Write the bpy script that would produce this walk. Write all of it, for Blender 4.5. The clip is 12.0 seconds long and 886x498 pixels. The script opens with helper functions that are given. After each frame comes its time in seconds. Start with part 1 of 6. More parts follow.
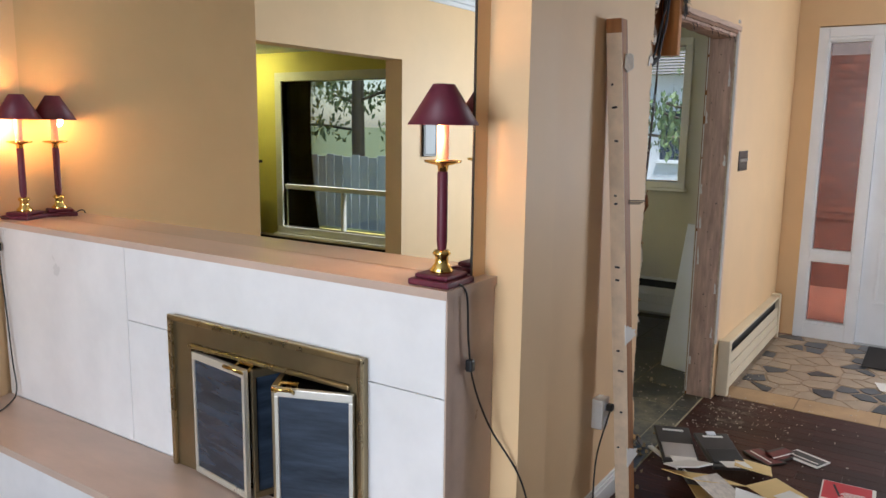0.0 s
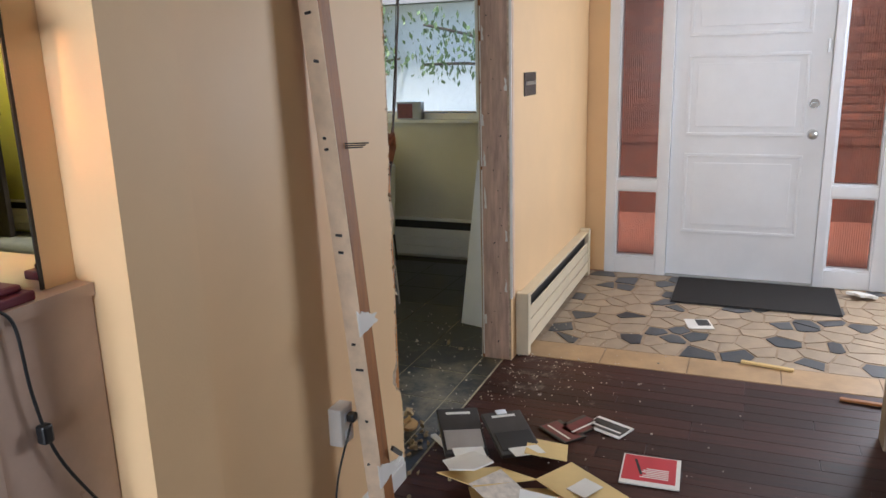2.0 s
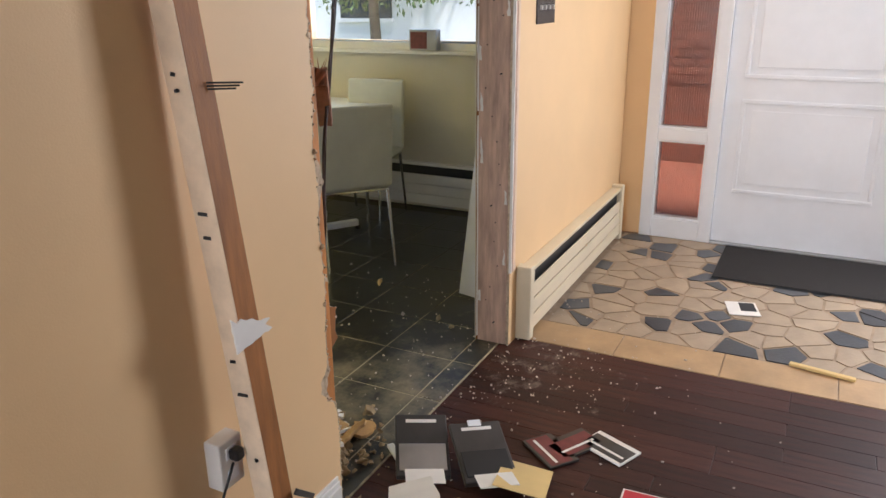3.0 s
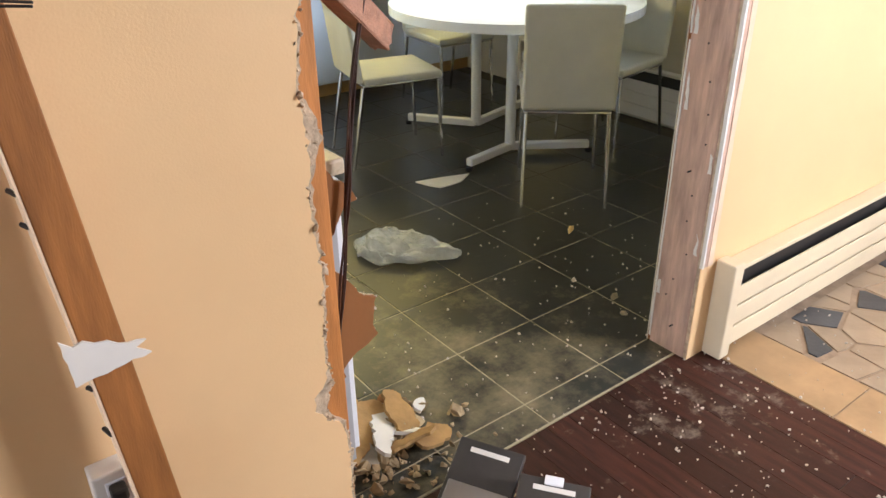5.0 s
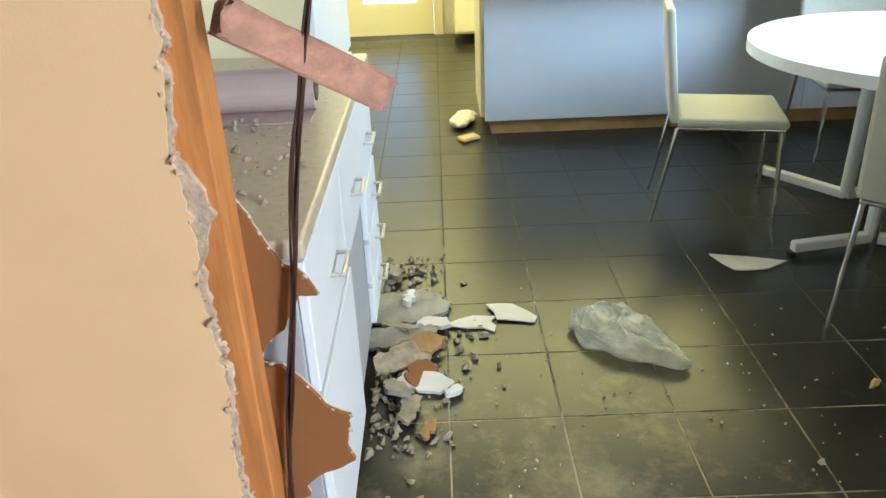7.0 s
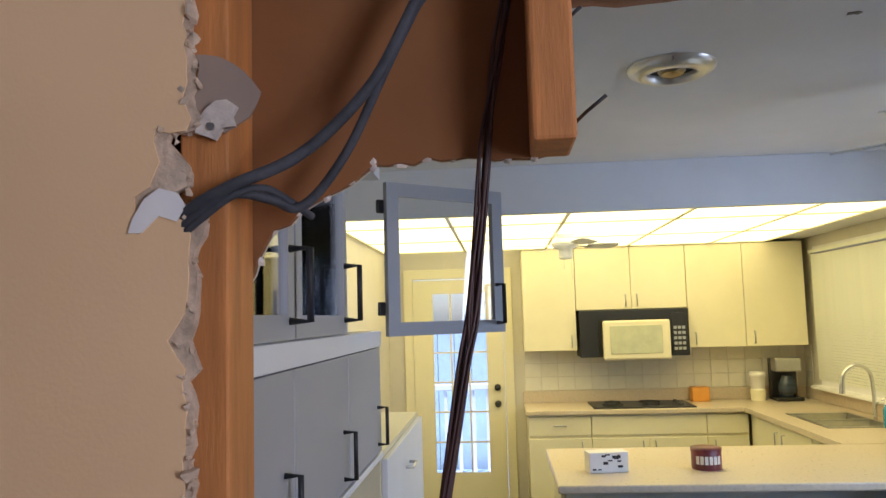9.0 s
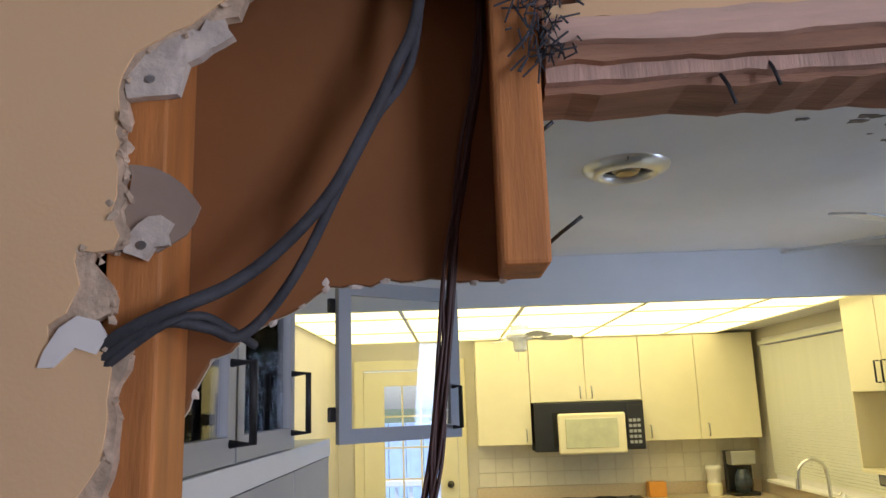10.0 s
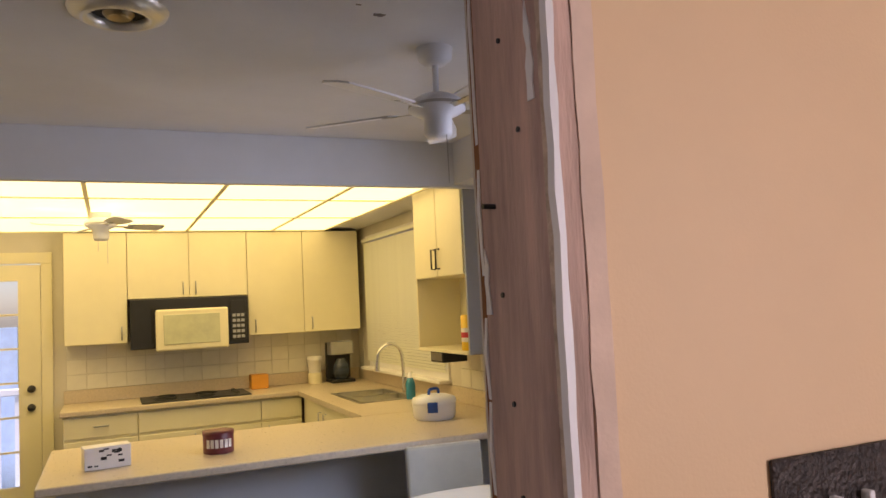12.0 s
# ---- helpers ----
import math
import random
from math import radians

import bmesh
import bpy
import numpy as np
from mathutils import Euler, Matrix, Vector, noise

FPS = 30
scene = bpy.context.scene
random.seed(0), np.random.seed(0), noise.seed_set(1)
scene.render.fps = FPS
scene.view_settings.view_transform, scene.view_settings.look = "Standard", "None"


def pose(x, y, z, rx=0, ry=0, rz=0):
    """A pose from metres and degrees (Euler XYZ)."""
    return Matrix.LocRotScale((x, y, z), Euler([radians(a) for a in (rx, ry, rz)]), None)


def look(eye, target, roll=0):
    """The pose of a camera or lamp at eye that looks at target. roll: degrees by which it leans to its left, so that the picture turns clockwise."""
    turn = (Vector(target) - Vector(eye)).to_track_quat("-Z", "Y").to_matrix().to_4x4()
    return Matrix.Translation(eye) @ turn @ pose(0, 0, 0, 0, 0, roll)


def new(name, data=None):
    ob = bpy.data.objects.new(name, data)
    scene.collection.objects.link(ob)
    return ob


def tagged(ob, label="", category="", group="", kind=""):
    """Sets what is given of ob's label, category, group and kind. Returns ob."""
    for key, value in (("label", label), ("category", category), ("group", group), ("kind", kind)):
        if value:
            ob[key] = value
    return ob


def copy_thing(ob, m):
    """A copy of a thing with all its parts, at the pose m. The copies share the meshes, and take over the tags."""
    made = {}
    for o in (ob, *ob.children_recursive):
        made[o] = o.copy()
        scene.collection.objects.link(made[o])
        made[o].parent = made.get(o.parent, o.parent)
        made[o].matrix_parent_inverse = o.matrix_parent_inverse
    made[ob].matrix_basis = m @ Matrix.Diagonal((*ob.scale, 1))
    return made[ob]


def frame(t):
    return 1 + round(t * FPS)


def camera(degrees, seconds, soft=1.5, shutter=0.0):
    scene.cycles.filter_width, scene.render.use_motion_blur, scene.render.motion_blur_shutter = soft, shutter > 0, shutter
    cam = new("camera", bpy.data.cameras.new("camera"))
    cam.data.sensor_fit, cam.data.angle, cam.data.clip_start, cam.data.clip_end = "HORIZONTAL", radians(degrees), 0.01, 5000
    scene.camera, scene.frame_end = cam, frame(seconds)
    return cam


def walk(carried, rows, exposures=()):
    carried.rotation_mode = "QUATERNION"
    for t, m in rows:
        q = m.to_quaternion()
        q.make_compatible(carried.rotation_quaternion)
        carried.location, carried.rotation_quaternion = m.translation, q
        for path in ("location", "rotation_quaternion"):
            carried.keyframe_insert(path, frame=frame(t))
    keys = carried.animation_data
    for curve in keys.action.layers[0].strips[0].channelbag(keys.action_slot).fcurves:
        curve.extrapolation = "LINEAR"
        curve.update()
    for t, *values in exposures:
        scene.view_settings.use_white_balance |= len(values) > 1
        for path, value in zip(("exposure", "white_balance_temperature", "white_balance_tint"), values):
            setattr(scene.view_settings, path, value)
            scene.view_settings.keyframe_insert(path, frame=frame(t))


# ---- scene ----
cam = camera(60.9, 12.0)
PATH = [
    (0, (-4.358, -1.158, 1.547), (-2.692, -0.05, 1.22), 0.8),
    (0.5, (-4.321, -1.153, 1.543), (-2.746, 0.088, 1.238), -0.8),
    (1, (-4.176, -1.184, 1.547), (-2.511, -0.079, 1.202), -1.8),
    (1.5, (-3.803, -1.201, 1.525), (-2.033, -0.304, 1.112), -2.0),
    (2, (-3.451, -1.201, 1.493), (-1.631, -0.454, 1.002), -1.6),
    (2.5, (-3.053, -1.244, 1.447), (-1.253, -0.504, 0.875), -0.9),
    (3, (-2.727, -1.22, 1.44), (-1.016, -0.353, 0.783), -0.6),
    (3.5, (-2.444, -1.129, 1.44), (-0.887, -0.063, 0.699), -1.1),
    (3.7, (-2.36, -1.11, 1.425), (-0.861, 0.016, 0.653), -1.2),
    (5.3, (-1.585, -1.259, 1.418), (-0.613, 0.22, 0.443), -1.0),
    (5.5, (-1.456, -1.194, 1.413), (-0.552, 0.308, 0.411), -1.2),
    (6, (-1.238, -1.085, 1.4), (-0.587, 0.51, 0.346), -1.0),
    (6.5, (-0.96, -1.049, 1.374), (-0.695, 0.669, 0.361), -2.2),
    (7, (-0.854, -1.036, 1.39), (-0.862, 0.762, 0.485), -2.4),
    (7.3, (-0.822, -1.043, 1.375), (-0.946, 0.816, 0.618), -3.2),
    (7.5, (-0.835, -1.027, 1.381), (-0.988, 0.871, 0.734), -2.4),
    (7.6, (-0.842, -1.027, 1.408), (-1.01, 0.887, 0.815), -2.5),
    (9.3, (-0.913, -0.747, 1.74), (-1.05, 1.227, 2.027), -1.6),
    (9.5, (-0.921, -0.731, 1.753), (-1.032, 1.238, 2.087), -1.6),
    (10, (-0.91, -0.725, 1.762), (-0.922, 1.235, 2.164), -1.9),
    (10.5, (-0.81, -0.827, 1.775), (-0.642, 1.121, 2.198), -2.7),
    (11, (-0.639, -0.904, 1.762), (-0.27, 1.027, 2.13), -3.2),
    (11.2, (-0.578, -0.911, 1.734), (-0.12, 1.007, 2.067), -3.4),
    (11.5, (-0.524, -0.893, 1.676), (0.068, 0.999, 1.938), -3.2),
    (11.7, (-0.463, -0.814, 1.649), (0.219, 1.054, 1.857), -3.2),
    (12, (-0.362, -0.713, 1.597), (0.448, 1.111, 1.737), -2.8),
]
# exposure follows the phone's own changes along the walk
EXPO = [(0, 0.4, 5900, 9), (1.5, 0.5, 5800, 9), (2.5, 0.7, 6000, 11), (3.7, 1.15, 6250, 14), (5.5, 1.65, 6100, 12), (6.5, 1.7, 5700, 5),
        (7.5, 1.5, 5500, 4), (9.3, 0.3, 5500, 23), (11.3, 0.35, 5550, 16), (12, 0.0, 6650, 34)]
walk(cam, [(t, look(e, g, r)) for t, e, g, r in PATH], EXPO)

# ---- world and large lights ----
world = bpy.data.worlds.new("sky")
scene.world = world
world.use_nodes = True
wn = world.node_tree.nodes
sky = wn.new("ShaderNodeTexSky")
sky.sky_type, sky.sun_disc = "NISHITA", False
sky.sun_elevation, sky.sun_rotation = radians(66), radians(-138)
world.node_tree.links.new(sky.outputs[0], wn["Background"].inputs[0])
wn["Background"].inputs[1].default_value = 0.15


def lamp(name, kind, energy, color, m, size=None, size_y=None):
    d = bpy.data.lights.new(name, kind)
    d.energy, d.color = energy, color
    if kind == "AREA":
        d.shape, d.size, d.size_y = "RECTANGLE", size, size_y or size
    elif size is not None and kind != "SUN":
        d.shadow_soft_size = size
    ob = new(name, d)
    ob.matrix_world = m
    return ob


sun = lamp("sun", "SUN", 5.0, (1, 0.96, 0.9), look((0, 0, 0), (0.27, 0.3, -0.91)))
sun.data.angle = radians(12)
# sky light in the window openings
lamp("daylight_front", "AREA", 50, (0.97, 0.98, 1.0), look((1.74, -2.68, 1.5), (-1.0, -0.6, 0.9)), 0.85, 1.5)
lamp("daylight_west", "AREA", 112, (0.93, 0.96, 1.0), look((-7.25, -0.3, 1.5), (-2.4, -0.1, 0.9)), 2.2, 1.6)
nook = lamp("daylight_nook", "AREA", 13.0, (0.68, 0.84, 1.0), look((1.93, 1.43, 1.68), (-0.3, 3.0, 0.95)), 1.4, 0.95)
nook.data.spread = radians(105)

# ---- materials ----


def mat(name, c, rough=0.6, metal=0.0, vary=0.12, scale=9.0, bump=0.15, bscale=60.0, c2=None, stain=0.0, object_random=0.0, coat=0.0, sc=(1, 1, 1), dust=None):
    m = bpy.data.materials.new(name)
    m.use_nodes = True
    nt = m.node_tree
    N, L = nt.nodes, nt.links
    b = N["Principled BSDF"]
    b.inputs["Metallic"].default_value = metal
    b.inputs["Coat Weight"].default_value = coat
    tc = N.new("ShaderNodeTexCoord")
    mp = N.new("ShaderNodeMapping")
    mp.inputs["Scale"].default_value = sc
    L.new(tc.outputs["Object"], mp.inputs[0])
    n1 = N.new("ShaderNodeTexNoise")
    n1.inputs["Scale"].default_value, n1.inputs["Detail"].default_value, n1.inputs["Roughness"].default_value = scale, 6, 0.6
    L.new(mp.outputs[0], n1.inputs["Vector"])
    mix = N.new("ShaderNodeMix")
    mix.data_type = "RGBA"
    lo = c2 or tuple(v * (1 - vary) for v in c)
    hi = tuple(min(1, v * (1 + vary * 0.6)) for v in c)
    mix.inputs[6].default_value, mix.inputs[7].default_value = (*lo, 1), (*hi, 1)
    mr = N.new("ShaderNodeMapRange")
    mr.inputs[1].default_value, mr.inputs[2].default_value = 0.32, 0.68
    L.new(n1.outputs[0], mr.inputs[0])
    L.new(mr.outputs[0], mix.inputs[0])
    out = mix.outputs[2]
    if stain:
        n3 = N.new("ShaderNodeTexNoise")
        n3.inputs["Scale"].default_value, n3.inputs["Detail"].default_value = scale * 0.3, 8
        L.new(tc.outputs["Object"], n3.inputs["Vector"])
        r3 = N.new("ShaderNodeMapRange")
        r3.inputs[1].default_value, r3.inputs[2].default_value = 0.5, 0.75
        r3.inputs[3].default_value, r3.inputs[4].default_value = 0, stain
        L.new(n3.outputs[0], r3.inputs[0])
        mx = N.new("ShaderNodeMix")
        mx.data_type = "RGBA"
        L.new(r3.outputs[0], mx.inputs[0])
        L.new(out, mx.inputs[6])
        mx.inputs[7].default_value = (*(v * 0.55 for v in c), 1)
        out = mx.outputs[2]
    if object_random:
        oi = N.new("ShaderNodeObjectInfo")
        hs = N.new("ShaderNodeHueSaturation")
        rr = N.new("ShaderNodeMapRange")
        rr.inputs[3].default_value, rr.inputs[4].default_value = 1 - object_random, 1 + object_random
        L.new(oi.outputs["Random"], rr.inputs[0])
        L.new(rr.outputs[0], hs.inputs["Value"])
        L.new(out, hs.inputs["Color"])
        out = hs.outputs[0]
    if dust:
        (dx, dy, rad), dcol, dsc, lo_, hi_ = dust
        geo, dn, vd = N.new("ShaderNodeNewGeometry"), N.new("ShaderNodeTexNoise"), N.new("ShaderNodeVectorMath")
        dn.inputs["Scale"].default_value, dn.inputs["Detail"].default_value, dn.inputs["Roughness"].default_value = dsc, 10, 0.72
        L.new(geo.outputs["Position"], dn.inputs["Vector"])
        vd.operation = "DISTANCE"
        vd.inputs[1].default_value = (dx, dy, 0)
        L.new(geo.outputs["Position"], vd.inputs[0])
        fall = N.new("ShaderNodeMapRange")
        fall.inputs[1].default_value, fall.inputs[2].default_value, fall.inputs[3].default_value, fall.inputs[4].default_value = 0.0, rad, 0.16, -0.2
        L.new(vd.outputs["Value"], fall.inputs[0])
        ad = N.new("ShaderNodeMath")
        L.new(dn.outputs[0], ad.inputs[0]), L.new(fall.outputs[0], ad.inputs[1])
        dr = N.new("ShaderNodeMapRange")
        dr.inputs[1].default_value, dr.inputs[2].default_value, dr.inputs[4].default_value = lo_, hi_, 0.85
        L.new(ad.outputs[0], dr.inputs[0])
        dm_ = N.new("ShaderNodeMix")
        dm_.data_type = "RGBA"
        L.new(dr.outputs[0], dm_.inputs[0]), L.new(out, dm_.inputs[6])
        dm_.inputs[7].default_value = (*dcol, 1)
        out = dm_.outputs[2]
    L.new(out, b.inputs["Base Color"])
    n2 = N.new("ShaderNodeTexNoise")
    n2.inputs["Scale"].default_value, n2.inputs["Detail"].default_value = bscale, 4
    L.new(mp.outputs[0], n2.inputs["Vector"])
    rg = N.new("ShaderNodeMapRange")
    rg.inputs[3].default_value, rg.inputs[4].default_value = max(0.02, rough - 0.08), min(1, rough + 0.08)
    L.new(n1.outputs[0], rg.inputs[0])
    L.new(rg.outputs[0], b.inputs["Roughness"])
    if bump:
        bp = N.new("ShaderNodeBump")
        bp.inputs["Strength"].default_value, bp.inputs["Distance"].default_value = bump, 0.004
        L.new(n2.outputs[0], bp.inputs["Height"])
        L.new(bp.outputs[0], b.inputs["Normal"])
    return m


def glow(name, c, strength, base=(0.9, 0.88, 0.75)):
    m = mat(name, base, 0.4, bump=0)
    b = m.node_tree.nodes["Principled BSDF"]
    b.inputs["Emission Color"].default_value, b.inputs["Emission Strength"].default_value = (*c, 1), strength
    return m


def glass(name, rough=0.0, tint=(1, 1, 1), thin=True):
    m = bpy.data.materials.new(name)
    m.use_nodes = True
    N, L = m.node_tree.nodes, m.node_tree.links
    N.clear()
    o, mx = N.new("ShaderNodeOutputMaterial"), N.new("ShaderNodeMixShader")
    t, g, f = N.new("ShaderNodeBsdfTransparent"), N.new("ShaderNodeBsdfGlossy"), N.new("ShaderNodeFresnel")
    t.inputs[0].default_value = (*tint, 1)
    g.inputs["Roughness"].default_value = rough
    f.inputs[0].default_value = 1.45
    L.new(f.outputs[0], mx.inputs[0]), L.new(t.outputs[0], mx.inputs[1]), L.new(g.outputs[0], mx.inputs[2]), L.new(mx.outputs[0], o.inputs[0])
    return m


# invented dark colour for walls out of view, lowers the room's bounce light
DIM_WALL = mat("dim_wall_colour", (0.3, 0.23, 0.16), 0.6, vary=0.1, scale=2, bump=0.08, bscale=200)
WALL = mat("cream_paint", (0.80, 0.55, 0.295), 0.55, vary=0.05, scale=2.2, bump=0.08, bscale=220)
KWALL = mat("kitchen_paint", (0.62, 0.58, 0.48), 0.6, vary=0.06, scale=2, bump=0.08, bscale=200)
YWALL = mat("yellow_paint", (0.75, 0.66, 0.18), 0.6, vary=0.06, scale=2, bump=0.08, bscale=200)
CEIL = mat("ceiling_paint", (0.74, 0.75, 0.77), 0.8, vary=0.06, scale=1.8, bump=0.2, bscale=150, stain=0.12)
WHITE = mat("white_paint", (0.82, 0.84, 0.88), 0.38, vary=0.05, scale=3, bump=0.06, bscale=120)
TRIM = mat("trim_paint", (0.80, 0.78, 0.74), 0.4, vary=0.06, scale=4, bump=0.06)
GYPSUM = mat("gypsum", (0.66, 0.58, 0.49), 0.95, vary=0.25, scale=30, bump=0.9, bscale=90)
PAPER = mat("board_back", (0.265, 0.107, 0.032), 0.85, vary=0.12, scale=5, bump=0.12, stain=0.25)
STUD = mat("stud_wood", (0.54, 0.215, 0.055), 0.65, vary=0.3, scale=4, bump=0.25, bscale=40, sc=(8, 8, 1))
POST = mat("jamb_wood", (0.58, 0.39, 0.30), 0.75, vary=0.35, scale=5, bump=0.4, bscale=40, sc=(7, 7, 1), stain=0.4)
OLDW = mat("header_wood", (0.36, 0.2, 0.12), 0.8, vary=0.4, scale=5, bump=0.5, bscale=40, sc=(1, 8, 8), stain=0.4)
STICK = mat("stick_wood", (0.35, 0.135, 0.033), 0.6, vary=0.3, scale=5, bump=0.2, sc=(8, 8, 1))
PLANK = mat("dark_plank", (0.052, 0.017, 0.012), 0.45, vary=0.45, scale=6, bump=0.12, bscale=50, sc=(9, 1, 1), object_random=0.35, stain=0.3, dust=((-0.1, -0.25, 1.3), (0.3, 0.25, 0.2), 9, 0.64, 0.8))
PLANK.node_tree.nodes["Principled BSDF"].inputs["Specular IOR Level"].default_value = 0.28
TILE = mat("slate_tile", (0.026, 0.026, 0.022), 0.3, vary=0.25, scale=5, bump=0.12, bscale=30, object_random=0.14, dust=((-0.6, 0.1, 1.5), (0.3, 0.25, 0.15), 4.5, 0.52, 0.78))
GROUT = mat("grout", (0.10, 0.09, 0.065), 0.9, vary=0.3, scale=14, bump=0.5, dust=((-0.5, -0.1, 2.2), (0.5, 0.44, 0.3), 5, 0.42, 0.58))
MARBLE = mat("white_marble", (0.84, 0.82, 0.81), 0.3, vary=0.08, scale=3, bump=0.03, stain=0.16)
MANTEL = mat("travertine", (0.58, 0.43, 0.34), 0.3, vary=0.16, scale=5, bump=0.08, sc=(1, 0.3, 1), stain=0.15)
BRASS = mat("antique_brass", (0.33, 0.265, 0.16), 0.34, 0.9, vary=0.1, bump=0.03)
SHINY = mat("polished_brass", (0.85, 0.62, 0.2), 0.16, 1.0, vary=0.1, bump=0)
SILVERT = mat("pale_metal", (0.78, 0.75, 0.66), 0.3, 0.6, vary=0.05, bump=0)
# soot black; also painted shade for the vent throat and microwave cavity
SOOT_SHADE = mat("soot_and_shade", (0.01, 0.01, 0.011), 0.7, vary=0.4, bump=0.2)
BURG = mat("burgundy", (0.12, 0.012, 0.03), 0.5, vary=0.15, scale=20, bump=0.1)
# weak orange emission paints the bulb's light onto the sleeve
CANDLE = glow("lit_candle_sleeve", (1.0, 0.35, 0.18), 0.12, (0.7, 0.42, 0.32))
BLACK = mat("black_plastic", (0.015, 0.015, 0.016), 0.4, vary=0.2, bump=0.02)
CHROME = mat("chrome", (0.72, 0.73, 0.75), 0.15, 1.0, vary=0.05, bump=0)
STEEL = mat("brushed_steel", (0.5, 0.5, 0.5), 0.3, 1.0, vary=0.1, bump=0.03)
CAB = mat("cream_laminate", (0.80, 0.74, 0.5), 0.35, vary=0.04, scale=3, bump=0.03)
CABG = mat("grey_laminate", (0.40, 0.41, 0.43), 0.5, vary=0.05, scale=3, bump=0.04)
PEN = mat("peninsula_laminate", (0.62, 0.65, 0.70), 0.4, vary=0.04, scale=2, bump=0.03)
COUNTER = mat("beige_counter", (0.60, 0.50, 0.36), 0.3, vary=0.12, scale=60, bump=0.04)
OAK = mat("oak_kick", (0.40, 0.24, 0.09), 0.55, vary=0.3, scale=5, bump=0.1)
LEATHER = mat("cream_leather", (0.66, 0.66, 0.58), 0.42, vary=0.06, scale=8, bump=0.1, bscale=160)
TABLE = mat("white_tabletop", (0.85, 0.87, 0.88), 0.18, vary=0.03, bump=0)
BLACKRUB = mat("door_mat", (0.016, 0.013, 0.012), 0.95, vary=0.4, scale=60, bump=0.8, bscale=250)
STONEC = mat("cream_stone", (0.38, 0.29, 0.2), 0.45, vary=0.22, scale=6, bump=0.25, object_random=0.08, stain=0.3)
STONED = mat("slate_stone", (0.065, 0.07, 0.078), 0.4, vary=0.3, scale=6, bump=0.25, object_random=0.3)
STONEB = mat("border_stone", (0.46, 0.3, 0.155), 0.5, vary=0.2, scale=6, bump=0.2, stain=0.3)
BEDDING = mat("stone_mortar", (0.36, 0.27, 0.19), 0.85, vary=0.25, scale=15, bump=0.5)
BRICK = mat("red_brick", (0.34, 0.14, 0.09), 0.85, vary=0.3, scale=8, bump=0.5, object_random=0.25)
MORTAR = mat("mortar", (0.45, 0.42, 0.38), 0.9)
LEAF = mat("leaf_green", (0.12, 0.18, 0.07), 0.6, vary=0.5, scale=3, bump=0)
BARK = mat("bark", (0.11, 0.085, 0.065), 0.9, vary=0.4, bump=0.6, bscale=25)
GRASS = mat("lawn", (0.13, 0.16, 0.07), 0.95, vary=0.5, scale=2, bump=0.5)
CONCRETE = mat("driveway", (0.50, 0.50, 0.50), 0.85, vary=0.12, scale=2)
FENCE = mat("fence_wood", (0.50, 0.52, 0.56), 0.8, vary=0.25, sc=(5, 5, 1), object_random=0.35)
SIDING = mat("pale_siding", (0.84, 0.86, 0.88), 0.7, vary=0.05)
BLIND = mat("blind_slat", (0.80, 0.80, 0.66), 0.5, vary=0.04, bump=0.02)
BACKSPL = mat("ceramic_tile", (0.74, 0.71, 0.60), 0.22, vary=0.05, bump=0.02, object_random=0.05)
PANELG = glow("light_panel", (1.0, 0.83, 0.32), 2.1)
GLASS = glass("clear_glass")
RIBGLASS = glass("ribbed_glass", 0.25, (0.75, 0.66, 0.62))
DOORGL = glass("cabinet_glass", 0.02, (0.97, 0.98, 0.98))
MIRROR = mat("mirror_silver", (0.86, 0.88, 0.84), 0.02, 1.0, vary=0.0, bump=0)
MIRROR.node_tree.nodes["Principled BSDF"].inputs["Roughness"].default_value = 0.0
for l in list(MIRROR.node_tree.nodes["Principled BSDF"].inputs["Roughness"].links):
    MIRROR.node_tree.links.remove(l)
SMOKE = mat("smoked_glass", (0.03, 0.045, 0.07), 0.22, vary=0.6, scale=3, bump=0.25, bscale=9, sc=(1, 1, 7), coat=0.2)
CORD = mat("brown_wire", (0.055, 0.022, 0.017), 0.45, vary=0.3, bump=0.1)
CABLE = mat("grey_cable", (0.05, 0.052, 0.06), 0.75, vary=0.4, scale=25, bump=0.6, bscale=120)
ENVEL = mat("manila_paper", (0.72, 0.52, 0.22), 0.7, vary=0.1, scale=5, bump=0.1)
CARDW = mat("white_card", (0.80, 0.77, 0.72), 0.6, vary=0.08, scale=6, bump=0.08)
CARDB = mat("dark_packaging", (0.05, 0.045, 0.042), 0.35, vary=0.3, bump=0.03)
RED = mat("red_print", (0.55, 0.03, 0.045), 0.45, vary=0.1, bump=0.02)
YELLOW = mat("yellow_label", (0.85, 0.55, 0.02), 0.4, vary=0.05, bump=0)
BLUE = mat("blue_plastic", (0.02, 0.08, 0.35), 0.35, vary=0.05, bump=0)
MAROON = mat("maroon_tin", (0.16, 0.03, 0.035), 0.35, vary=0.3, scale=30, bump=0)
ORANGE = mat("orange_block", (0.75, 0.33, 0.03), 0.5, vary=0.08)
PLASTIC = mat("clear_film", (0.82, 0.84, 0.78), 0.1, vary=0.3, scale=14, bump=0.7, bscale=40)
PLASTIC.node_tree.nodes["Principled BSDF"].inputs["Alpha"].default_value = 0.55
TORN = mat("torn_gypsum", (0.58, 0.45, 0.32), 0.95, vary=0.35, scale=40, bump=0.9, bscale=90)
TAN = mat("tan_board", (0.44, 0.26, 0.1), 0.9, vary=0.3, scale=12, bump=0.4, stain=0.4)
BOARDG = mat("dusty_board", (0.40, 0.37, 0.31), 0.95, vary=0.35, scale=12, bump=0.5, stain=0.4)
RUBBLE = mat("dirty_plaster", (0.40, 0.33, 0.235), 0.95, vary=0.4, scale=25, bump=0.6)
